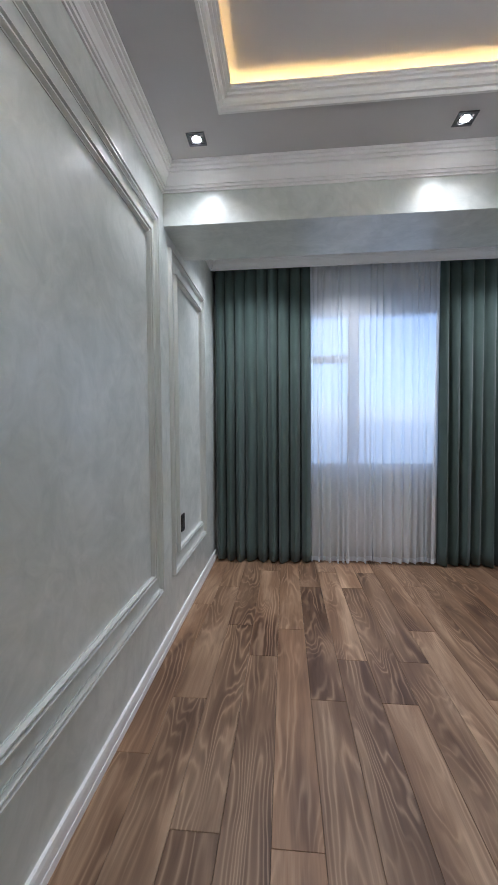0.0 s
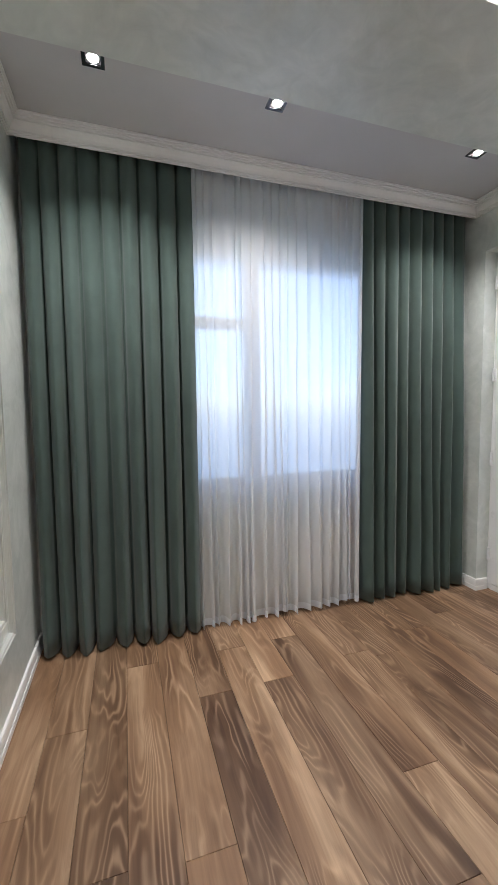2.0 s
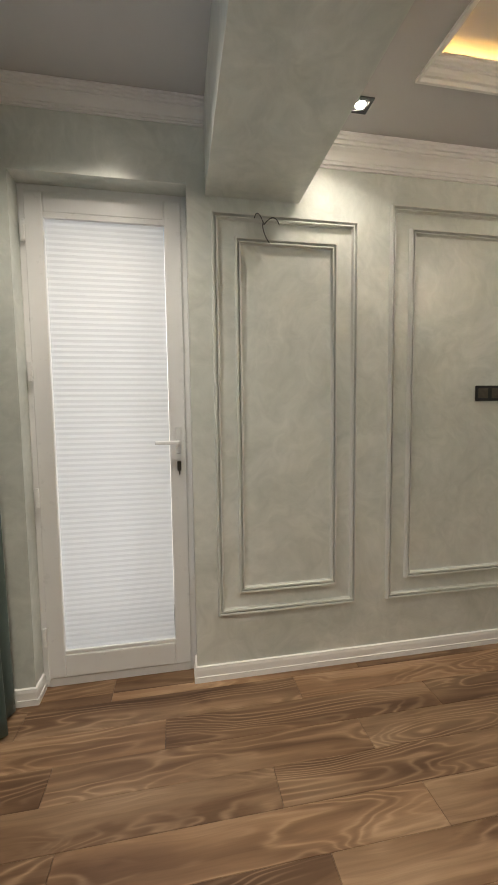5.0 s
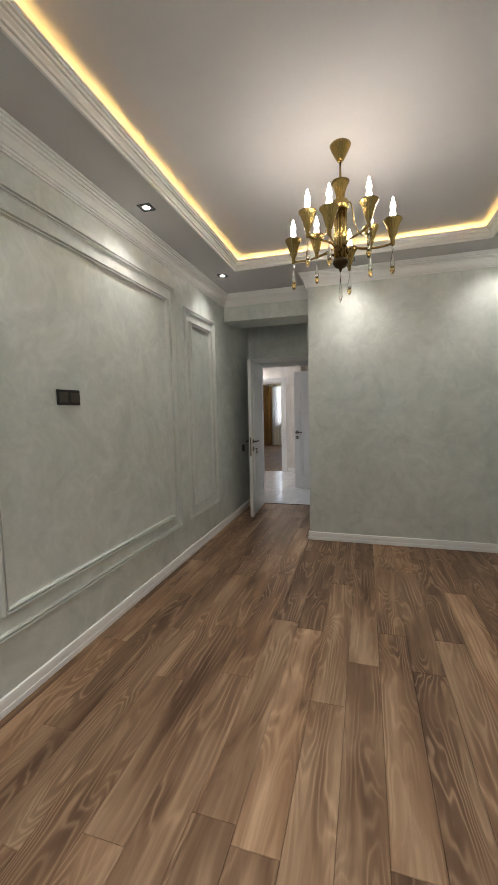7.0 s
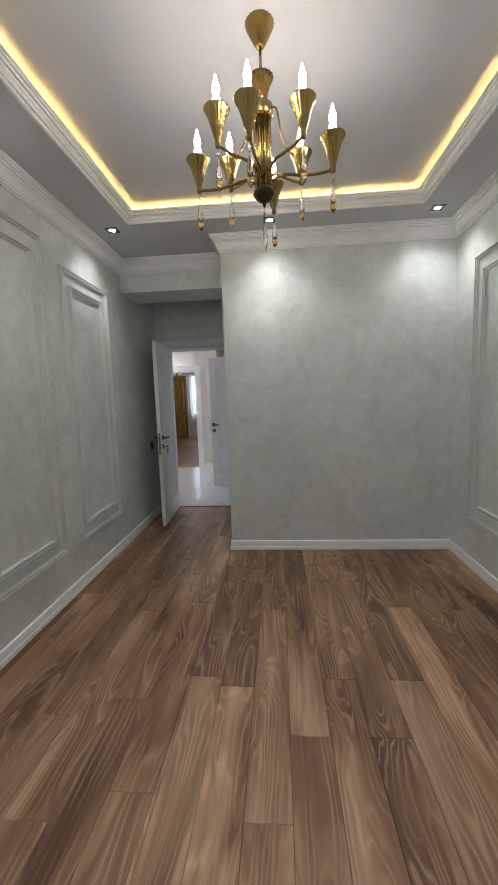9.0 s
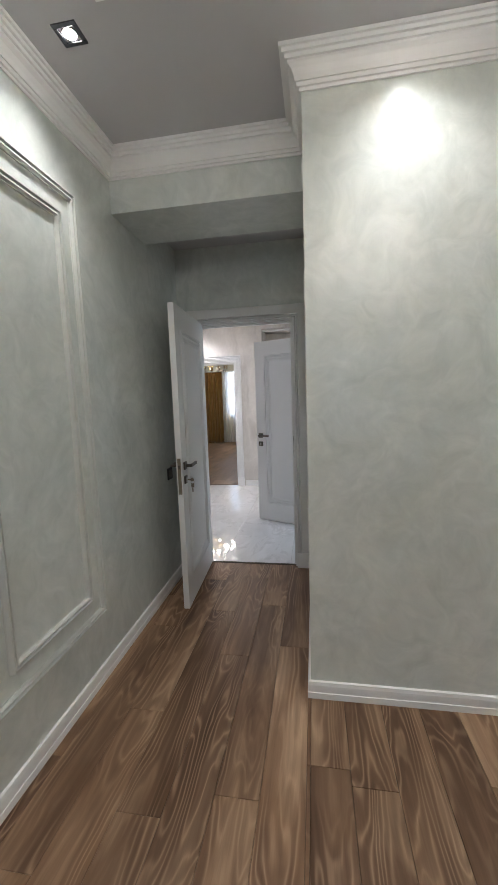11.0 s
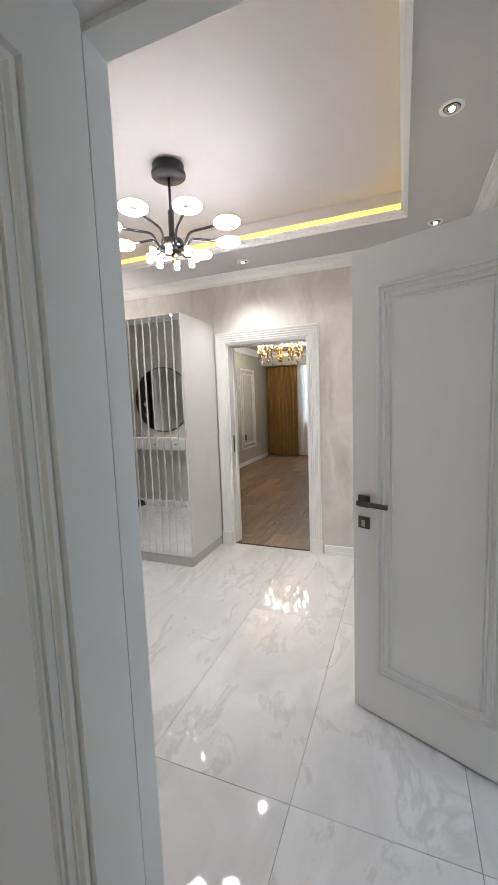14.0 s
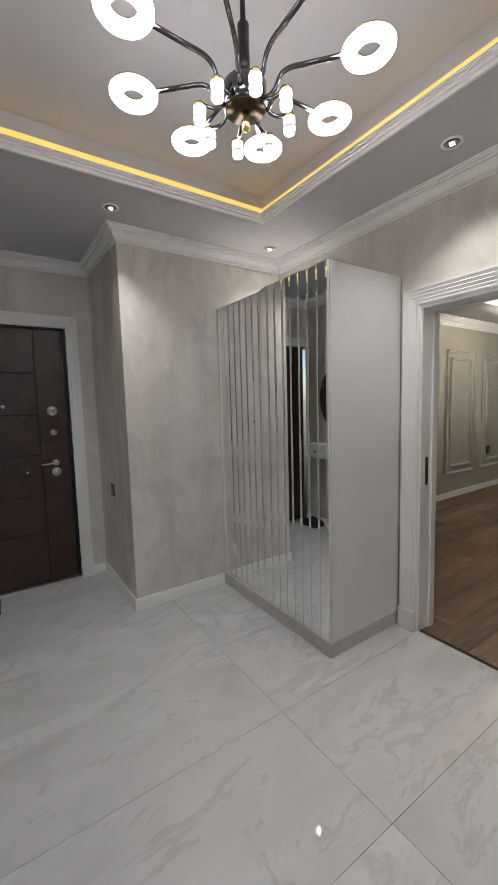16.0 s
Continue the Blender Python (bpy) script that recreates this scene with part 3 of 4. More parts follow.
part("leaf", box((0.1, 0, 0), (0.6, 0.012, 2.09)), M_DOOR, t)


def lever_set(door, x, face, s, z, keys):
    # handle on one face of a leaf: rose, neck, lever, lock rose below; s: the way out of the face along y
    h = part("door_handle", box((x - 0.026, min(face, face + s * 0.010), z - 0.026), (x + 0.026, max(face, face + s * 0.010), z + 0.026), 0.002), M_BRONZE, door, "gunmetal lever handle on a square rose")
    part("lever", boxes([((x - 0.010, min(face + s * 0.010, face + s * 0.055), z - 0.010), (x + 0.010, max(face + s * 0.010, face + s * 0.055), z + 0.010)),
                         ((x - 0.012, min(face + s * 0.040, face + s * 0.055), z - 0.010), (x + 0.125, max(face + s * 0.040, face + s * 0.055), z + 0.010))], 0.003), M_BRONZE, h)
    k = part("lock_rose", box((x - 0.026, min(face, face + s * 0.010), z - 0.121), (x + 0.026, max(face, face + s * 0.010), z - 0.069), 0.002), M_BRONZE, door)
    part("cylinder", boxes([((x - 0.008, min(face + s * 0.010, face + s * 0.016), z - 0.112), (x + 0.008, max(face + s * 0.010, face + s * 0.016), z - 0.082))], 0.003), M_STEEL, k)
    if keys:
        kb = lathe([(0.0, 0), (0.012, 0.001), (0.012, 0.003), (0.0, 0.004)], 14)
        bmesh.ops.rotate(kb, verts=kb.verts, cent=(0, 0, 0), matrix=Matrix.Rotation(radians(90), 3, "Y"))
        bmesh.ops.translate(kb, verts=kb.verts, vec=(x, face + s * 0.048, z - 0.097))
        add_box(kb, (x - 0.002, min(face + s * 0.016, face + s * 0.04), z - 0.101), (x + 0.002, max(face + s * 0.016, face + s * 0.04), z - 0.093))
        part("key", kb, M_KEY, k, "worn metal key left in the lock")
        ring = [(x + 0.004, face + s * 0.05 + 0.011 * math.cos(a), z - 0.112 + 0.011 * math.sin(a)) for a in [2 * math.pi * i / 12 for i in range(13)]]
        part("key_ring", tube(ring, 0.0012, 6), M_KEY, k)
        part("spare_key", boxes([((x + 0.002, min(face + s * 0.04, face + s * 0.06), z - 0.148), (x + 0.005, max(face + s * 0.04, face + s * 0.06), z - 0.122)), ((x + 0.002, min(face + s * 0.046, face + s * 0.054), z - 0.178), (x + 0.005, max(face + s * 0.046, face + s * 0.054), z - 0.146))], 0.001), M_KEY, k)


def door_leaf(name, width, label, at, turn, keys=True, top=2.03, hinge_at=0.0):
    # local: hinge at x=0, leaf along +x, thickness along y
    t = thing(name, label, "door", "interior doors", (0, 0, 0))
    part("panel", box((0, -0.02, 0), (width, 0.02, top), 0.002), M_DOOR, t)
    for s in (-1, 1):
        f = s * 0.02
        for k, (w, pr) in enumerate(((0.040, 0.010), (0.020, 0.006))):
            i = 0.112 + k * 0.052
            part("panel_moulding", panel_frame("y", f, s, i, width - i, 0.088 + i, top - i - 0.04, w, pr), M_DOOR, t)
        lever_set(t, width - 0.055, f, s, 0.985, keys and s == keys)
    part("lock_plate", box((width, -0.011, 0.80), (width + 0.0018, 0.011, 1.04)), M_KEY, t, "satin bronze lock plate in the leaf's edge")
    part("latch", box((width + 0.0018, -0.006, 0.97), (width + 0.010, 0.006, 0.995), 0.002), M_BRONZE, t)
    for z in (0.25, 1.02, 1.78):
        h = part("hinge", boxes([((-0.012, -0.024, z - 0.05), (0.012, -0.0205, z + 0.05))], 0.001), M_BRONZE, t)
    t.matrix_world = pose(*at, 0, 0, turn)
    return t


def lever_points_to_hinge(door, width):
    # levers point from the lock side towards the hinges
    for h in door.children:
        if h.name.startswith("door_handle"):
            for lv in h.children:
                me = lv.data
                x = width - 0.055
                for v in me.vertices:
                    v.co.x = 2 * x - v.co.x
                me.flip_normals()


ang = math.degrees(math.atan2(0.785, -0.043))
d = door_leaf("door_bedroom", 0.775, "white panelled interior door standing open with keys in the lock", (2.842, -1.445, 0.008), ang, keys=1)
lever_points_to_hinge(d, 0.775)
ang = math.degrees(math.atan2(-0.27, 0.64))
d = door_leaf("door_side_room", 0.70, "white panelled interior door standing open into the hall", (1.925, -2.42, 0.008), ang, keys=False)
lever_points_to_hinge(d, 0.70)

# balcony door
t = thing("door_balcony", "white plastic balcony door with a closed pleated blind", "door", at=(3.13, 3.945, 0), kind="structure")
part("door_frame", boxes([((0, 0, 0.0), (0.07, 0.03, 2.50)), ((0, 0.755, 0.0), (0.07, 0.785, 2.50)), ((0, 0.03, 2.46), (0.07, 0.755, 2.50)), ((-0.004, 0.03, 0.0), (0.07, 0.755, 0.045))], 0.003), M_PVC, t)
part("sash", boxes([((-0.014, 0.028, 0.05), (0.045, 0.112, 2.465)), ((-0.014, 0.672, 0.05), (0.045, 0.757, 2.465)), ((-0.014, 0.112, 2.37), (0.045, 0.672, 2.465)), ((-0.014, 0.112, 0.05), (0.045, 0.672, 0.17))], 0.006), M_PVC, t)
part("pane", box((0.018, 0.11, 0.165), (0.024, 0.675, 2.375)), M_GLASS, t).visible_shadow = False
bl = bmesh.new()
n = 160
vs = [[bl.verts.new((0.002 + 0.002 * (i % 2), y, 0.19 + (2.345 - 0.19) * i / n)) for y in (0.114, 0.670)] for i in range(n + 1)]
for a, b in zip(vs, vs[1:]):
    bl.faces.new((a[0], a[1], b[1], b[0]))
part("pleated_blind", bl, M_BLIND, t, "white pleated blind drawn fully down")
part("blind_rail", boxes([((-0.012, 0.105, 2.345), (0.012, 0.68, 2.372)), ((-0.010, 0.108, 0.172), (0.012, 0.676, 0.19))], 0.003), M_PVC, t)
h = part("handle_plate", box((-0.024, 0.052, 1.20), (-0.014, 0.080, 1.34), 0.004), M_PVC, t)
part("lever", boxes([((-0.060, 0.058, 1.252), (-0.024, 0.074, 1.270)), ((-0.062, 0.058, 1.250), (-0.046, 0.185, 1.270))], 0.006), M_PVC, h)
part("lock_cylinder", boxes([((-0.026, 0.056, 1.11), (-0.014, 0.076, 1.16)), ((-0.045, 0.062, 1.09), (-0.026, 0.068, 1.13))], 0.003), M_BRONZE, t)
for z in (0.28, 1.0, 1.62, 2.28):
    part("hinge", box((-0.028, 0.752, z - 0.05), (-0.012, 0.772, z + 0.05), 0.005), M_PVC, t)

# bedroom window
t = thing("window_bedroom", "white plastic window behind the voile", "window", at=(0.85, 5.04, 0.86), kind="structure")
part("window_frame", boxes([((0, 0, 0), (0.07, 0.07, 1.59)), ((1.43, 0, 0), (1.5, 0.07, 1.59)), ((0.07, 0, 0), (1.43, 0.07, 0.07)), ((0.07, 0, 1.52), (1.43, 0.07, 1.59)), ((0.46, 0, 0.07), (0.56, 0.07, 1.52)), ((0.07, 0, 1.06), (0.46, 0.07, 1.13))], 0.004), M_PVC, t)
for x0, x1, z0, z1 in ((0.07, 0.46, 0.07, 1.06), (0.07, 0.46, 1.13, 1.52), (0.56, 1.43, 0.07, 1.52)):
    part("pane", box((x0, 0.03, z0), (x1, 0.036, z1)), M_GLASS, t).visible_shadow = False
part("window_sill", box((0.0, -0.06, -0.03), (1.5, 0.0, 0.0), 0.006), M_PVC, t)
t = thing("window_living", "white plastic window behind pale voile", "window", at=(3.1, LS - 0.1, 0.8), kind="structure")
part("window_frame", boxes([((0, 0, 0), (0.07, 0.06, 1.6)), ((1.55, 0, 0), (1.62, 0.06, 1.6)), ((0.07, 0, 0), (1.55, 0.06, 0.07)), ((0.07, 0, 1.53), (1.55, 0.06, 1.6)), ((0.78, 0, 0.07), (0.84, 0.06, 1.53))]), M_PVC, t)
part("pane", box((0.07, 0.02, 0.07), (0.78, 0.026, 1.53)), M_GLASS, t).visible_shadow = False
part("pane", box((0.84, 0.02, 0.07), (1.55, 0.026, 1.53)), M_GLASS, t).visible_shadow = False

# ---- bedroom things ----
rng = random.Random(7)


def drape(name, x0, x1, y, z0, z1, folds, amp, mat, label, category="curtain", wander=0.0, thick=0.003, group="", pinch=0.5, hem=None, over=0.22):
    t = thing(name, label, category, group, (x0, y, z0))
    cols, rws = folds * 14, 26
    w = x1 - x0
    ph = [rng.uniform(-0.16, 0.16) for _ in range(folds + 2)]
    am = [rng.uniform(0.75, 1.15) for _ in range(folds + 2)]
    dz = [rng.uniform(-0.004, 0.035) if over >= 0.3 else rng.uniform(-0.006, 0.012) for _ in range(folds + 2)]

    wd = [rng.uniform(0.55, 1.45) if over >= 0.3 else rng.uniform(0.85, 1.15) for _ in range(folds)]
    edge = [sum(wd[:k]) / sum(wd) for k in range(folds + 1)]
    ov = [over * rng.uniform(0.0, 1.3) if over >= 0.3 else over * 0.35 for _ in range(folds)]

    def point(i, r):
        u = i / cols * folds
        k = min(int(u), folds - 1)
        v = r / rws
        f = u - k
        swing = wander * math.sin(v * 2.2 + k * 1.7) * (1 - v) * math.sin(math.pi * f)
        depth = amp * (0.40 + 0.85 * (1 - v)) * am[k]
        shape = abs(math.sin(math.pi * f)) ** pinch if over < 0.3 else 0.5 - 0.5 * math.cos(2 * math.pi * f)
        lean = ov[k] * math.sin(2 * math.pi * f) * (1 - 0.5 * v)
        x = (edge[k] + (f + ph[k] * (1 - v) * math.sin(math.pi * f) + lean) * (edge[k + 1] - edge[k])) * w + swing
        yy = -depth * (shape - 0.35) + 0.006 * math.sin(7 * v + k) * math.sin(math.pi * f)
        z = (z1 - z0) * v + (dz[k] * math.sin(math.pi * f) * (1 - v) ** 6)
        return x, yy, z

    bm = bmesh.new()
    g = [[bm.verts.new(point(i, r)) for i in range(cols + 1)] for r in range(rws + 1)]
    for r in range(rws):
        for i in range(cols):
            bm.faces.new((g[r][i], g[r][i + 1], g[r + 1][i + 1], g[r + 1][i])).smooth = True
    p = part("cloth", bm, mat, t)
    if thick:
        s = p.modifiers.new("thickness", "SOLIDIFY")
        s.thickness = thick
    if hem:
        bm = bmesh.new()
        lo = [bm.verts.new(Vector(point(i, 0)) + Vector((0, -0.003, 0.0))) for i in range(cols + 1)]
        hi = [bm.verts.new(Vector(point(i, 0)) + Vector((0, -0.003, 0.045))) for i in range(cols + 1)]
        for i in range(cols):
            bm.faces.new((lo[i], lo[i + 1], hi[i + 1], hi[i])).smooth = True
        part("hem", bm, hem, t)
    return t


drape("curtain", 0.03, 0.945, 4.885, 0.012, 2.90, 9, 0.125, M_DRAPE, "dark green pleated drape hanging to the floor", group="green drapes", wander=0.012, pinch=0.38)
drape("curtain", 2.09, 2.99, 4.885, 0.012, 2.90, 9, 0.125, M_DRAPE, "dark green pleated drape hanging beside the balcony door", group="green drapes", wander=0.012, pinch=0.38)
drape("sheer_curtain", 0.93, 2.105, 4.865, 0.010, 2.90, 19, 0.055, M_SHEER, "white voile curtain drawn across the bedroom window", "sheer curtain", 0.02, 0, pinch=0.8, hem=M_HEM, over=0.34)
t = thing("curtain_rail", "white ceiling curtain rail behind the moulding", "curtain rail", at=(0.02, 4.86, 2.90))
part("rail", boxes([((0, -0.03, 0.0), (2.98, 0.0, 0.03)), ((0, 0.03, 0.0), (2.98, 0.06, 0.03))]), M_PVC, t)

t = thing("radiator", "white panel radiator under the window behind the voile", "radiator", at=(1.235, 4.94, 0.10))
part("panel", box((0, -0.02, 0), (0.70, 0.04, 0.51), 0.008), M_RAD, t)
part("top_grille", boxes([((0.01 + i * 0.035, -0.01, 0.51), (0.03 + i * 0.035, 0.04, 0.516)) for i in range(19)]), M_RAD, t)
for x in (0.08, 0.6):
    part("pipe", tube([(x, 0.01, -0.1), (x, 0.01, 0.01)], 0.010), M_RAD, t)
    part("bracket", box((x - 0.02, 0.04, 0.1), (x + 0.02, 0.06, 0.4)), M_RAD, t)


def wall_plate(name, lo, hi, axis, sign, label, category, gangs=1, mat=M_BLACK, slots=True):
    c = [(a + b) / 2 for a, b in zip(lo, hi)]
    t = thing(name, label, category, "", c)
    part("plate", box([a - q for a, q in zip(lo, c)], [b - q for b, q in zip(hi, c)], 0.003), mat, t)
    i = 1 if axis == "x" else 0
    span = (hi[i] - lo[i]) / gangs
    face = (hi if sign > 0 else lo)[1 - i] - c[1 - i]
    for g in range(gangs):
        m = lo[i] + span * (g + 0.5) - c[i]
        a, b = [0, 0, 0], [0, 0, 0]
        a[i], b[i] = m - span * 0.36, m + span * 0.36
        a[1 - i], b[1 - i] = sorted((face, face + sign * 0.002))
        a[2], b[2] = -0.028, 0.028
        part("insert", box(a, b, 0.0008), M_BRONZE if mat is M_BLACK and slots else mat, t)
    return t


wall_plate("tv_socket", (3.008, 2.17, 1.458), (3.0185, 2.345, 1.545), "x", -1, "dark double socket plate in the middle of the wall panel", "socket", 2)
wall_plate("socket", (0.0015, 3.655, 0.60), (0.011, 3.735, 0.715), "x", 1, "black socket plate inside the wall moulding", "socket", 1)
wall_plate("socket", (0.0015, 1.155, 0.585), (0.011, 1.24, 0.69), "x", 1, "black socket plate inside the wall moulding", "socket", 1)
wall_plate("light_switch", (3.009, -1.09, 0.83), (3.0185, -1.0, 0.92), "x", -1, "black light switch on the recess wall behind the door", "switch", 1)
wall_plate("socket", (5.70, -3.0785, 0.75), (5.79, -3.068, 0.85), "y", 1, "dark grey socket plate on the entrance niche wall", "socket", 1)
t = thing("wall_wires", "loose lamp wires sticking out of the wall", "wires", at=(3.019, 3.565, 2.34))
for k, pts in enumerate((((0, 0, 0), (-0.05, 0.02, 0.0), (-0.06, 0.03, -0.06), (-0.03, -0.02, -0.10)), ((0, 0, 0), (-0.05, -0.03, 0.03), (-0.06, -0.05, 0.01), (-0.07, -0.06, -0.03)), ((0, 0, 0), (-0.04, 0.03, 0.04), (-0.05, 0.05, 0.04), (-0.06, 0.06, 0.0)))):
    part("wire", tube(bezier(*pts), 0.0025, 6), M_WIRE, t)

# recessed square downlights
SPOT_E = 12.6


def downlight_square(x, y, z, energy):
    t = thing("downlight", "square black recessed ceiling downlight, switched on", "downlight", "square downlights", (x, y, z))
    f = 0.046
    part("bezel", boxes([((-f, -f, -0.006), (f, -0.03, 0.0)), ((-f, 0.03, -0.006), (f, f, 0.0)), ((-f, -0.03, -0.006), (-0.03, 0.03, 0.0)), ((0.03, -0.03, -0.006), (f, 0.03, 0.0))], 0.001), M_BLACKCHROME, t)
    part("baffle", lathe([(0.030, -0.003), (0.030, 0.0)], 20), M_BLACKCHROME, t)
    part("lens", lathe([(0.0, -0.010), (0.012, -0.0095), (0.020, -0.007), (0.024, -0.003)], 20), M_SPOT, t)
    lamp("downlight_beam", "SPOT", pose(x, y, z - 0.02), energy, (1.0, 0.95, 0.88), angle=126)
    return t


for x, y in ((0.25, 3.165), (1.56, 3.165), (2.775, 3.175), (2.79, 1.69), (2.78, 0.27), (1.525, 0.255), (0.26, 0.26), (0.26, 1.70)):
    downlight_square(x, y, 2.77, SPOT_E)
for x in (0.44, 1.27, 2.52):
    downlight_square(x, 4.36, 2.855, SPOT_E * 3.3)


def downlight_round(x, y, z, energy):
    t = thing("downlight", "round white and chrome recessed downlight, switched on", "downlight", "round downlights", (x, y, z))
    part("outer_ring", lathe([(0.034, -0.005), (0.044, -0.009), (0.048, -0.005), (0.048, 0.0), (0.034, 0.0), (0.034, -0.005)], 28), M_TRIM, t)
    part("dark_groove", lathe([(0.024, -0.003), (0.036, -0.003), (0.036, 0.0), (0.024, 0.0), (0.024, -0.003)], 28), M_BLACKCHROME, t)
    part("chrome_ring", lathe([(0.018, -0.010), (0.026, -0.012), (0.029, -0.008), (0.029, -0.003), (0.018, -0.003), (0.018, -0.010)], 28), M_CHROME, t)
    part("inner_groove", lathe([(0.010, -0.006), (0.019, -0.006), (0.019, -0.003), (0.010, -0.003), (0.010, -0.006)], 28), M_BLACKCHROME, t)
    part("lens", lathe([(0.0, -0.013), (0.009, -0.012), (0.0115, -0.006)], 20), M_SPOT, t)
    lamp("downlight_beam", "SPOT", pose(x, y, z - 0.03), energy, (1.0, 0.95, 0.90), angle=100)
    return t


for x, y in ((2.194, -2.884), (2.174, -4.05), (3.647, -4.15), (5.05, -4.16), (5.03, -2.98)):
    downlight_round(x, y, 2.62, 21.0)


def bulb(parent, at, k=1.0):
    x, y, z = at
    b = part("bulb", lathe([(0.0, 0.0), (0.013 * k, 0.004), (0.016 * k, 0.018), (0.011 * k, 0.036), (0.015 * k, 0.050), (0.015 * k, 0.062), (0.008 * k, 0.082), (0.002, 0.104)], 14, at=(x, y, z)), M_BULB, parent)
    return b


def chandelier_brass(cx, cy, top):
    t = thing("chandelier", "antique brass trumpet-cup chandelier with candle bulbs and crystal drops", "chandelier", at=(cx, cy, top))
    part("canopy", lathe([(0.010, -0.092), (0.018, -0.085), (0.028, -0.068), (0.043, -0.040), (0.056, -0.012), (0.059, -0.004), (0.058, 0.0)], 96, 20, 0.05), M_BRASS, t)
    part("rod", tube([(0, 0, -0.205), (0, 0, -0.085)], 0.006), M_BRASS, t)
    part("top_cup", lathe([(0.020, -0.300), (0.022, -0.285), (0.028, -0.252), (0.042, -0.214), (0.052, -0.197), (0.045, -0.195), (0.010, -0.205)], 96, 16, 0.07), M_BRASS, t)
    part("collar", lathe([(0.036, -0.348), (0.045, -0.342), (0.045, -0.302), (0.036, -0.296)], 32), M_BRASS, t)
    part("column", lathe([(0.037, -0.625), (0.037, -0.34)], 96, 10, 0.24), M_BRASS, t)
    part("bottom_cap", lathe([(0.0, -0.690), (0.006, -0.683), (0.009, -0.670), (0.030, -0.660), (0.046, -0.640), (0.043, -0.626), (0.036, -0.615)], 32, 16, 0.06), M_DARKBRASS, t)

    def arm(a, reach, cup, inner):
        c, s = -math.sin(a), -math.cos(a)

        def at(r, z):
            return (c * r, s * r, z)
        part("arm", tube(bezier(at(0.038, inner), at(reach * 0.35, inner + 0.05), at(reach * 0.4, cup - 0.15), at(reach, cup - 0.125)), 0.006), M_BRASS, t)
        q = part("cup", lathe([(0.009, -0.135), (0.011, -0.13), (0.011, -0.105), (0.018, -0.09), (0.026, -0.06), (0.036, -0.028), (0.050, -0.004), (0.050, 0.0), (0.040, -0.006), (0.012, -0.02)], 96, 20, 0.05, at(reach, cup)), M_BRASS, t)
        part("candle_sleeve", lathe([(0.010, -0.02), (0.010, 0.012)], 14, at=at(reach, cup)), M_TRIM, q)
        bulb(t, at(reach, cup + 0.012), 0.92)
        k = part("bead", lathe([(0.0, -0.165), (0.006, -0.158), (0.006, -0.152), (0.0015, -0.144), (0.0015, -0.135)], 10, at=at(reach, cup)), M_CRYSTAL, t)
        k = part("crystal_drop", lathe([(0.004, -0.255), (0.012, -0.238), (0.012, -0.228), (0.006, -0.19), (0.002, -0.167)], 6, at=at(reach, cup)), M_CRYSTAL, t)
        part("amber_tip", lathe([(0.0, -0.290), (0.009, -0.280), (0.013, -0.262), (0.012, -0.248), (0.004, -0.243)], 6, at=at(reach, cup)), M_AMBER, t)

    for k in range(4):
        arm(radians(8 + 90 * k), 0.28, -0.458, -0.59)
    for k in range(4):
        arm(radians(47 + 90 * k), 0.225, -0.40, -0.56)
    for k in range(3):
        a = radians(40 + 120 * k)
        c, s = math.cos(a), math.sin(a)
        part("scroll", tube(bezier((c * 0.04, s * 0.04, -0.32), (c * 0.09, s * 0.09, -0.30), (c * 0.05, s * 0.05, -0.46), (c * 0.13, s * 0.13, -0.52)), 0.004), M_BRASS, t)
    part("bead", lathe([(0.0, -0.718), (0.006, -0.711), (0.006, -0.705), (0.0, -0.690)], 10), M_CRYSTAL, t)
    part("crystal_drop", lathe([(0.0, -0.862), (0.011, -0.826), (0.010, -0.81), (0.002, -0.72)], 6), M_CRYSTAL, t)
    return t


chandelier_brass(1.525, 1.745, 2.87)

# ---- hall things ----


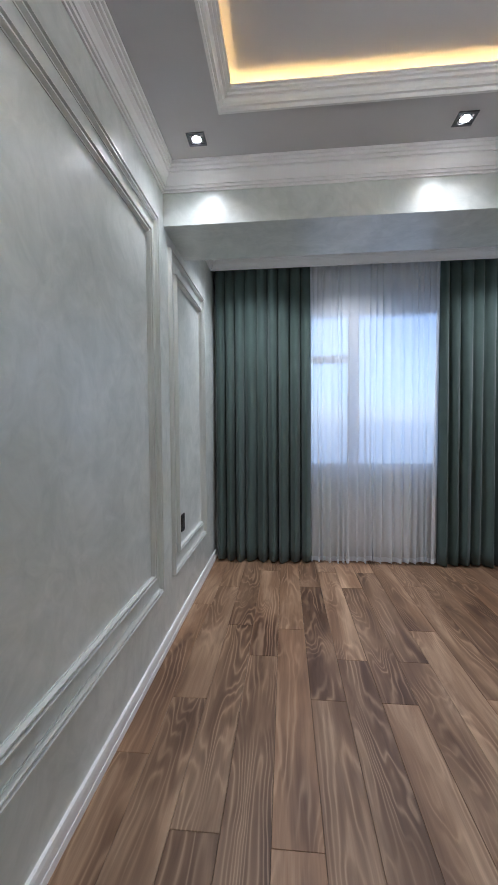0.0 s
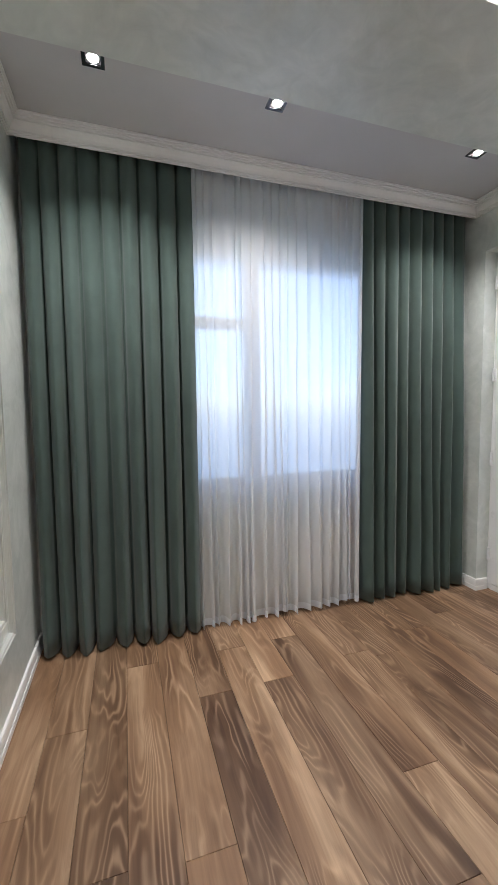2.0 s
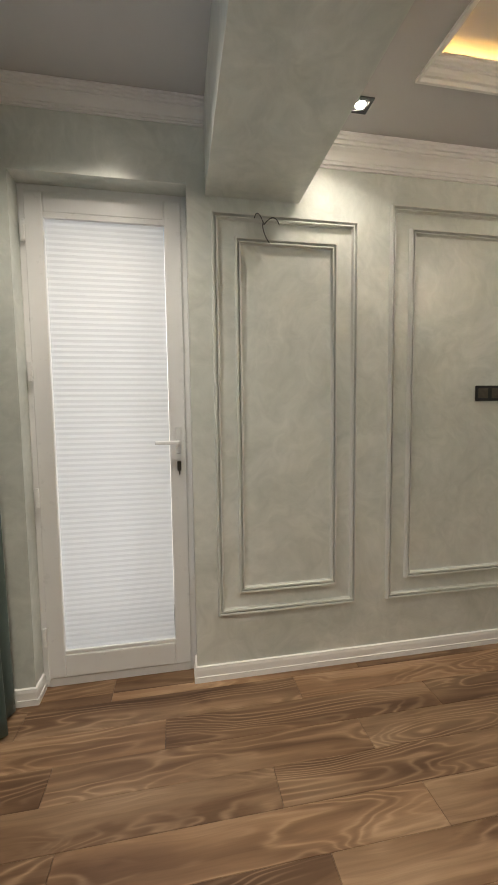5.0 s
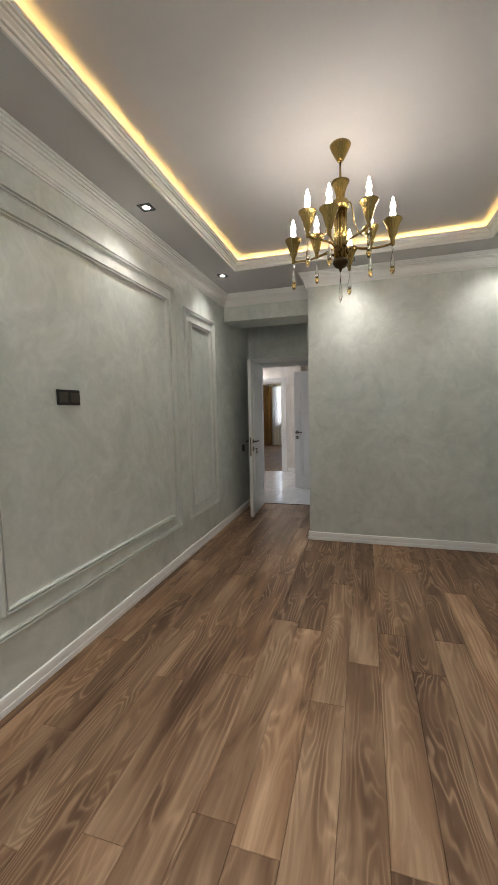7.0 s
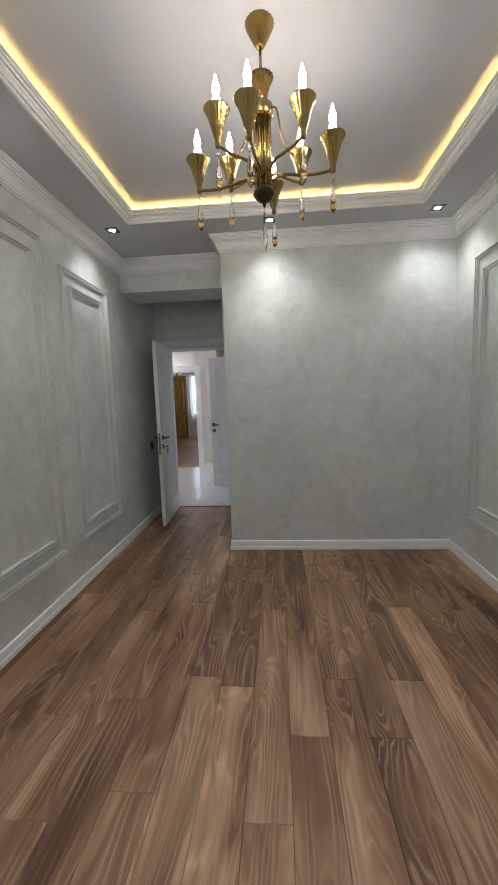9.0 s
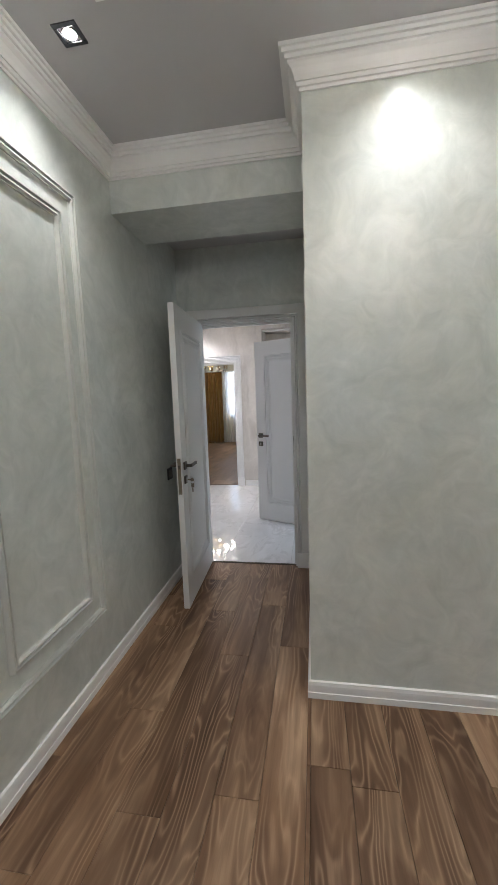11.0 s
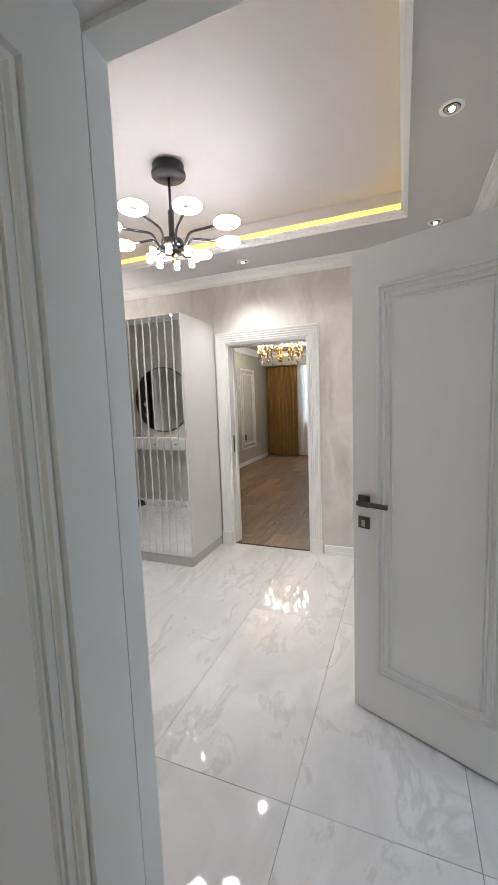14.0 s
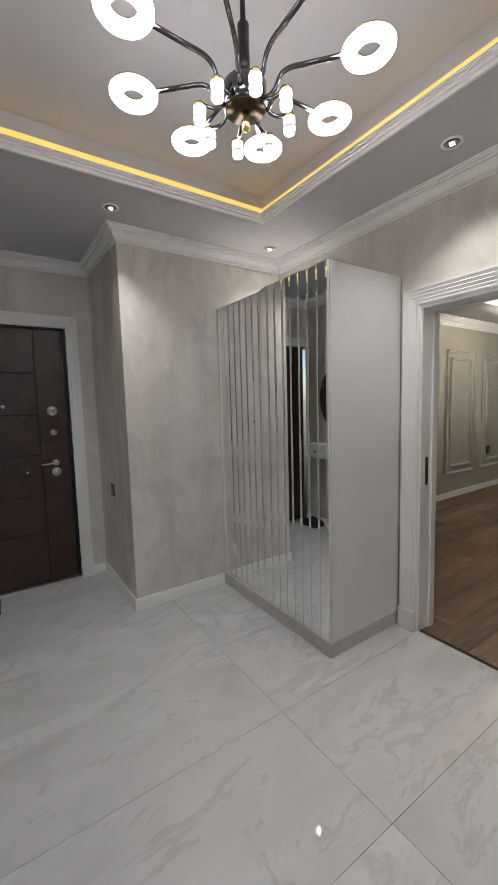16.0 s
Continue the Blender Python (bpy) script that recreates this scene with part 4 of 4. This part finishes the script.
def chandelier_rings(cx, cy, top):
    t = thing("chandelier", "black chrome hall chandelier with glowing white rings", "chandelier", at=(cx, cy, top))
    part("canopy", lathe([(0.0, -0.060), (0.092, -0.060), (0.096, -0.056), (0.096, -0.040), (0.088, -0.038), (0.088, 0.0), (0.0, 0.0)], 40, at=(0, 0, -0.03)), M_BLACKMETAL, t)
    part("rod", tube([(0, 0, -0.34), (0, 0, -0.05)], 0.008), M_BLACKMETAL, t)
    part("sleeve", tube([(0, 0, -0.43), (0, 0, -0.27)], 0.017, 16), M_BLACKMETAL, t)
    part("hub", lathe([(0.0, -0.500), (0.060, -0.500), (0.064, -0.495), (0.064, -0.435), (0.060, -0.43), (0.0, -0.43)], 40), M_BLACKCHROME, t)
    part("hub_cap", lathe([(0.0, -0.504), (0.058, -0.504), (0.058, -0.5)], 40), M_DARKBRASS, t)
    part("finial", lathe([(0.0, -0.56), (0.010, -0.555), (0.012, -0.53), (0.007, -0.52), (0.012, -0.504)], 14), M_GOLD, t)
    R, rz = 0.35, -0.40
    for k in range(8):
        a = radians(90 + 45 * k)
        c, s = math.cos(a), math.sin(a)
        part("arm", tube(bezier((c * 0.06, s * 0.06, -0.475), (c * 0.12, s * 0.12, -0.46), (c * 0.07, s * 0.07, -0.40), (c * 0.17, s * 0.17, -0.405)) + [Vector((c * (R - 0.05), s * (R - 0.05), rz))], 0.007), M_BLACKCHROME, t)
        bm = lathe([(0.035, -0.010), (0.052, -0.013), (0.067, -0.010), (0.072, -0.003), (0.072, 0.006), (0.067, 0.011), (0.035, 0.011), (0.033, 0.0), (0.035, -0.010)], 40)
        m = Matrix.Translation((c * R, s * R, rz)) @ Matrix.Rotation(a, 4, "Z") @ Matrix.Rotation(radians(-1), 4, "Y")
        bmesh.ops.transform(bm, matrix=m, verts=bm.verts)
        part("glow_ring", bm, M_RING, t, "glowing white acrylic ring")
        bm = lathe([(0.037, 0.0115), (0.067, 0.0115), (0.067, 0.016), (0.037, 0.016), (0.037, 0.0115)], 32)
        bmesh.ops.transform(bm, matrix=m, verts=bm.verts)
        part("ring_back", bm, M_GOLD, t)
    for k in range(8):
        a = radians(112.5 + 45 * k)
        c, s = math.cos(a), math.sin(a)
        r = 0.135
        part("small_arm", tube(bezier((c * 0.06, s * 0.06, -0.48), (c * 0.09, s * 0.09, -0.52), (c * 0.10, s * 0.10, -0.50), (c * r, s * r, -0.50)), 0.006), M_BLACKCHROME, t)
        part("collar", lathe([(0.016, -0.508), (0.016, -0.498)], 16, at=(c * r, s * r, 0)), M_GOLD, t)
        q = part("glass_tube", lathe([(0.0, -0.550), (0.015, -0.550), (0.017, -0.546), (0.017, -0.508), (0.0, -0.508)], 18, at=(c * r, s * r, 0)), M_RING2, t, "glowing clear acrylic cylinder")
        part("etched_band", lathe([(0.0174, -0.538), (0.0182, -0.535), (0.0182, -0.530), (0.0174, -0.527)], 18, at=(c * r, s * r, 0)), M_TRIM, q)
    return t


chandelier_rings(3.622, -2.985, 2.812)

# mirrored sliding wardrobe
t = thing("wardrobe", "white wardrobe with mirrored strip sliding doors", "wardrobe", at=(4.083, -4.405, 0))
W = 1.185
part("side_panel", box((0, 0, 0.0), (0.02, 0.60, 2.18), 0.001), M_CABINET, t)
part("side_panel", box((W - 0.02, 0, 0.0), (W, 0.60, 2.18), 0.001), M_CABINET, t)
part("top_panel", box((0.02, 0, 2.16), (W - 0.02, 0.585, 2.18)), M_CABINET, t)
part("back_panel", box((0.02, 0, 0.09), (W - 0.02, 0.01, 2.16)), M_CABINET, t)
part("plinth", box((-0.002, 0.0, 0.0), (W, 0.612, 0.085), 0.001), M_PLINTH, t, "grey plinth band")
for x0, x1, y in ((0.0, 0.59, 0.605), (0.575, W, 0.575)):
    door = part("sliding_door", box((x0, y, 0.09), (x1, y + 0.012, 2.178)), M_CABINET, t)
    n = 8
    w = (x1 - x0) / n
    for k in range(n):
        b = bmesh.new()
        a0, a1 = x0 + k * w + 0.0012, x0 + (k + 1) * w - 0.0012
        f, e, bev = y + 0.0125, y + 0.0172, 0.008
        add_box(b, (a0, f, 0.091), (a1, f + 0.001, 2.177))
        v = [[b.verts.new(c) for c in ((a0 + i, h, 0.091 + i), (a1 - i, h, 0.091 + i), (a1 - i, h, 2.177 - i), (a0 + i, h, 2.177 - i))] for i, h in ((0.0, f + 0.0012), (bev, e))]
        b.faces.new(v[1][::-1])
        for i in range(4):
            b.faces.new((v[0][i], v[1][i], v[1][(i + 1) % 4], v[0][(i + 1) % 4]))
        bmesh.ops.recalc_face_normals(b, faces=b.faces)
        part("mirror_strip", b, M_MIRROR, door)

# entrance door
t = thing("door_entrance", "dark walnut entrance door with grooved panels and steel locks, closed", "door", at=(HX + 0.05, -2.85, 0.02))
rows = [0.0, 0.42, 0.73, 1.06, 1.39, 1.72, 2.07]
part("slab", box((0.0, 0, 0), (0.06, 0.76, 2.07)), M_BLACK, t)
for a, b in zip(rows, rows[1:]):
    part("panel", box((-0.012, 0.225, a + 0.003), (0.0, 0.76, b - 0.003), 0.003), M_ENTRY, t)
part("lock_stile", box((-0.012, 0.02, 0.003), (0.0, 0.218, 2.067), 0.003), M_ENTRY, t)


def disc(x, y, z, r, h=0.012):
    bm = lathe([(0.0, 0.0), (r, 0.0), (r, h * 0.6), (r * 0.8, h), (0.0, h)], 24)
    bmesh.ops.rotate(bm, verts=bm.verts, cent=(0, 0, 0), matrix=Matrix.Rotation(radians(-90), 3, "Y"))
    bmesh.ops.translate(bm, verts=bm.verts, vec=(x, y, z))
    return bm


for z, r in ((1.417, 0.040), (1.243, 0.026), (0.992, 0.026), (0.915, 0.036)):
    q = part("lock_rose", disc(-0.012, 0.12, z, r), M_STEEL, t)
    part("keyway", disc(-0.024, 0.12, z, r * 0.45, 0.006), M_CHROME, q)
part("lever", tube([(-0.03, 0.12, 0.992), (-0.055, 0.13, 0.992), (-0.058, 0.23, 0.985)], 0.007), M_STEEL, t)
part("peephole", disc(-0.012, 0.46, 1.46, 0.014), M_STEEL, t)
part("small_knob", disc(-0.012, 0.33, 0.93, 0.008), M_STEEL, t)
t = thing("door_frame_entrance", "white grooved casing around the dark entrance door", "door frame", at=(HX, -2.85, 0), kind="structure")
part("casing", boxes([((-0.024, -0.105, 0.13), (0, -0.012, 2.195)), ((-0.024, -0.012, 2.10), (0, 0.76, 2.195)), ((-0.030, -0.095, 0.13), (-0.024, -0.065, 2.185)), ((-0.030, -0.05, 0.13), (-0.024, -0.03, 2.14)), ((-0.030, -0.03, 2.12), (-0.024, 0.76, 2.14)), ((-0.030, -0.065, 2.155), (-0.024, 0.76, 2.185))], 0.002), M_DOOR, t)
part("plinth_block", box((-0.034, -0.108, 0), (0, -0.010, 0.13), 0.003), M_DOOR, t)
part("jamb", boxes([((0, -0.02, 0), (0.05, 0.0, 2.10)), ((0, 0, 2.09), (0.05, 0.76, 2.10))]), M_BLACK, t)
part("sill", box((-0.02, -0.01, 0), (0.05, 0.76, 0.02), 0.002), M_STEEL, t)

# things seen in the wardrobe's mirrors
t = thing("round_mirror", "large round wall mirror above the console", "mirror", at=(5.42, -2.08, 1.49))
b = lathe([(0.0, 0.0), (0.44, 0.0), (0.44, 0.02), (0.0, 0.02)], 64)
bmesh.ops.rotate(b, verts=b.verts, cent=(0, 0, 0), matrix=Matrix.Rotation(radians(90), 3, "X"))
for f in b.faces:
    f.smooth = False
part("backing", b, M_BLACKMETAL, t)
b = lathe([(0.0, 0.0), (0.43, 0.0), (0.43, 0.003), (0.0, 0.003)], 64)
bmesh.ops.rotate(b, verts=b.verts, cent=(0, 0, 0), matrix=Matrix.Rotation(radians(90), 3, "X"))
bmesh.ops.translate(b, verts=b.verts, vec=(0, -0.0205, 0))
for f in b.faces:
    f.smooth = False
part("mirror_glass", b, M_MIRROR, t)
t = thing("console_shelf", "white floating console with small drawers", "console", at=(4.98, -2.08, 0.82))
part("body", box((0, -0.17, 0), (0.96, 0, 0.16), 0.004), M_DOOR, t)
for k in range(3):
    q = part("drawer_front", box((0.01 + k * 0.315, -0.186, 0.012), (0.315 + k * 0.315, -0.171, 0.148), 0.003), M_DOOR, t)
    part("knob", box((0.155 + k * 0.315, -0.202, 0.07), (0.175 + k * 0.315, -0.187, 0.09), 0.004), M_BLACK, q)


def shoe(x, y, turn):
    t = thing("shoe", "black leather shoe standing on the tiles", "shoe", "pair of shoes", (0, 0, 0))
    b = bmesh.new()
    bmesh.ops.create_uvsphere(b, u_segments=16, v_segments=10, radius=1.0)
    for v in b.verts:
        heel = max(0, -v.co.y)
        v.co = Vector((v.co.x * (0.045 + 0.008 * v.co.y), v.co.y * 0.13, 0.012 + max(-0.2, v.co.z) * (0.045 + 0.035 * heel) + 0.02))
    for f in b.faces:
        f.smooth = True
    part("upper", b, M_SHOE, t)
    part("sole", box((-0.042, -0.125, 0.0), (0.042, 0.125, 0.016), 0.007), M_BLACK, t)
    t.matrix_world = pose(x, y, 0.0, 0, 0, turn)


for y, turn in ((-2.12, 93), (-2.22, 88)):
    shoe(5.93, y, turn)

# ---- living room things ----
drape("curtain", 4.78, 5.58, LS + 0.14, 0.012, 2.30, 9, 0.10, M_OCHRE, "ochre brown pleated drape hanging to the floor", wander=0.01)
drape("sheer_curtain", 3.2, 4.82, LS + 0.06, 0.02, 2.30, 16, 0.04, M_SHEER, "white voile curtain in the living room", "sheer curtain", 0.01, 0, pinch=0.8)
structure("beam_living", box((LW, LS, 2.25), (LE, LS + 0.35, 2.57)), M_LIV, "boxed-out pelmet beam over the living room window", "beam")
wall_plate("socket", (LE - 0.011, -8.98, 0.55), (LE - 0.0015, -8.88, 0.67), "x", -1, "black socket plate on the living room wall", "socket", 1)


def chandelier_gold(cx, cy, top):
    t = thing("chandelier", "gold tiered living room chandelier with candle bulbs and crystal rods", "chandelier", at=(cx, cy, top))
    part("canopy", lathe([(0.0, -0.04), (0.06, -0.04), (0.07, -0.01), (0.07, 0.0)], 24), M_GOLD, t)
    part("rod", tube([(0, 0, -0.30), (0, 0, -0.03)], 0.008), M_GOLD, t)
    part("hub", lathe([(0.02, -0.72), (0.05, -0.70), (0.05, -0.60), (0.02, -0.58), (0.02, -0.32), (0.04, -0.30)], 20), M_GOLD, t)
    for n, r, z in ((12, 0.40, -0.55), (8, 0.24, -0.48)):
        ring = [(r * math.cos(2 * math.pi * k / 40), r * math.sin(2 * math.pi * k / 40), z) for k in range(41)]
        part("ring", tube(ring, 0.008, 8), M_GOLD, t)
        for k in range(4):
            a = 2 * math.pi * k / 4
            part("spoke", tube([(0, 0, z - 0.05), (r * math.cos(a), r * math.sin(a), z)], 0.006, 8), M_GOLD, t)
        for k in range(n):
            a = 2 * math.pi * (k + 0.4) / n
            x, y = r * math.cos(a), r * math.sin(a)
            q = part("candle_tube", tube([(x, y, z - 0.12), (x, y, z + 0.14)], 0.013, 10), M_GOLD, t)
            b = bulb(t, (x, y, z + 0.145), 1.25)
            part("crystal_rod", tube([(x * 0.9, y * 0.9, z - 0.20), (x * 0.9, y * 0.9, z - 0.02)], 0.007, 6), M_CRYSTAL, t)
    return t


chandelier_gold(4.49, -7.98, 2.84)

# ---- floors: planks and tiles last ----
floor_a = structure("floor_bedroom", boxes([((0, S_Y, -0.05), (E_X, N_Y, -0.009)), ((R_X, -1.45, -0.05), (E_X, S_Y, -0.009)), ((E_X, 3.945, -0.05), (E_X + 0.2, 4.73, -0.009))]), M_GAP, "walnut plank floor of the bedroom", "floor")
floor_b = structure("floor_hall", boxes([((HW - 0.4, -5.0, -0.05), (HX + 0.1, -1.46, -0.006))]), M_GROUT, "polished white marble tile floor of the hall", "floor")
floor_c = structure("floor_living", box((LW, LS, -0.05), (LE, -4.45, -0.0095)), M_GAP, "brown plank floor of the living room", "floor")


def slab_mesh(name, w, l, h, mat, bev=0.0012):
    b = bmesh.new()
    lo = [b.verts.new(p) for p in ((0, 0, -h), (w, 0, -h), (w, l, -h), (0, l, -h))]
    md = [b.verts.new(p) for p in ((0, 0, -bev), (w, 0, -bev), (w, l, -bev), (0, l, -bev))]
    hi = [b.verts.new(p) for p in ((bev, bev, 0), (w - bev, bev, 0), (w - bev, l - bev, 0), (bev, l - bev, 0))]
    for p, q in ((lo, md), (md, hi)):
        for i in range(4):
            b.faces.new((p[i], p[(i + 1) % 4], q[(i + 1) % 4], q[i]))
    b.faces.new(hi)
    return finish(name, b, mat)


slabs = {}


def lay(name, parent, x0, y0, x1, y1, mat, h=0.008, gap=0.0006):
    key = (name, round(x1 - x0, 3), round(y1 - y0, 3), mat.name)
    if key not in slabs:
        slabs[key] = slab_mesh(name, x1 - x0 - 2 * gap, y1 - y0 - 2 * gap, h, mat)
    ob = new(name, slabs[key])
    ob.parent = parent
    ob.location = (x0 + gap, y0 + gap, 0.0)


JOINT = {-8: 1.297, -7: 0.32, -6: 1.02, -5: 0.69, -4: 0.99, -3: 0.353, -2: 0.685, -1: 0.356, 0: 0.69, 1: 1.03, 2: 0.42, 3: 0.357, 4: 0.95, 5: 0.518, 6: 1.06, 7: 0.62, 8: 0.18, 9: 0.83, 10: 0.45, 11: 1.1}


def planks(parent, xa, xb, ya, yb, mat, width, length, origin):
    k = math.floor((xa - origin) / width)
    while origin + k * width < xb - 1e-6:
        x0, x1 = max(xa, origin + k * width), min(xb, origin + (k + 1) * width)
        y = JOINT[(k + 8) % 20 - 8]
        while y > ya:
            y -= length
        while y < yb:
            y0, y1 = max(ya, y), min(yb, y + length)
            if y1 - y0 > 0.02 and x1 - x0 > 0.01:
                lay("plank", parent, x0, y0, x1, y1, mat)
            y += length
        k += 1


planks(floor_a, 0.0, R_X, S_Y, N_Y, M_FLOOR, 0.1652, 1.307, 1.309)
planks(floor_a, R_X, E_X, -1.45, N_Y, M_FLOOR, 0.1652, 1.307, 1.309)
planks(floor_a, E_X, E_X + 0.13, 3.945, 4.73, M_FLOOR, 0.1652, 1.307, 1.309)
planks(floor_c, 2.9, LE, LS, -4.45, M_FLOOR2, 0.19, 1.29, 2.9)
for i in range(-3, 6):
    for j in range(-3, 3):
        x0, x1 = max(HW - 0.3, 3.345 + 0.602 * i), min(HX + 0.05, 3.345 + 0.602 * (i + 1))
        y0, y1 = max(-5.0 if x1 < 2.8 else -4.432, -3.33 + 1.203 * j), min(-1.466, -3.33 + 1.203 * (j + 1))
        if x1 - x0 > 0.02 and y1 - y0 > 0.02:
            lay("tile", floor_b, x0, y0, x1, y1, M_TILE, 0.006, 0.0008)
# plain walls that close the side room
structure("wall_side_room", boxes([((0.4, -3.4, -0.05), (0.5, -0.2, 2.7)), ((0.5, -3.4, -0.05), (HW - 0.15, -3.3, 2.7)), ((0.5, -0.3, -0.05), (HW - 0.15, -0.2, 2.7)), ((0.5, -3.3, 2.6), (HW - 0.15, -0.3, 2.7)), ((0.5, -3.3, -0.05), (HW - 0.4, -0.3, -0.01))]), M_TRIM, "plain white walls of the side room", "wall")
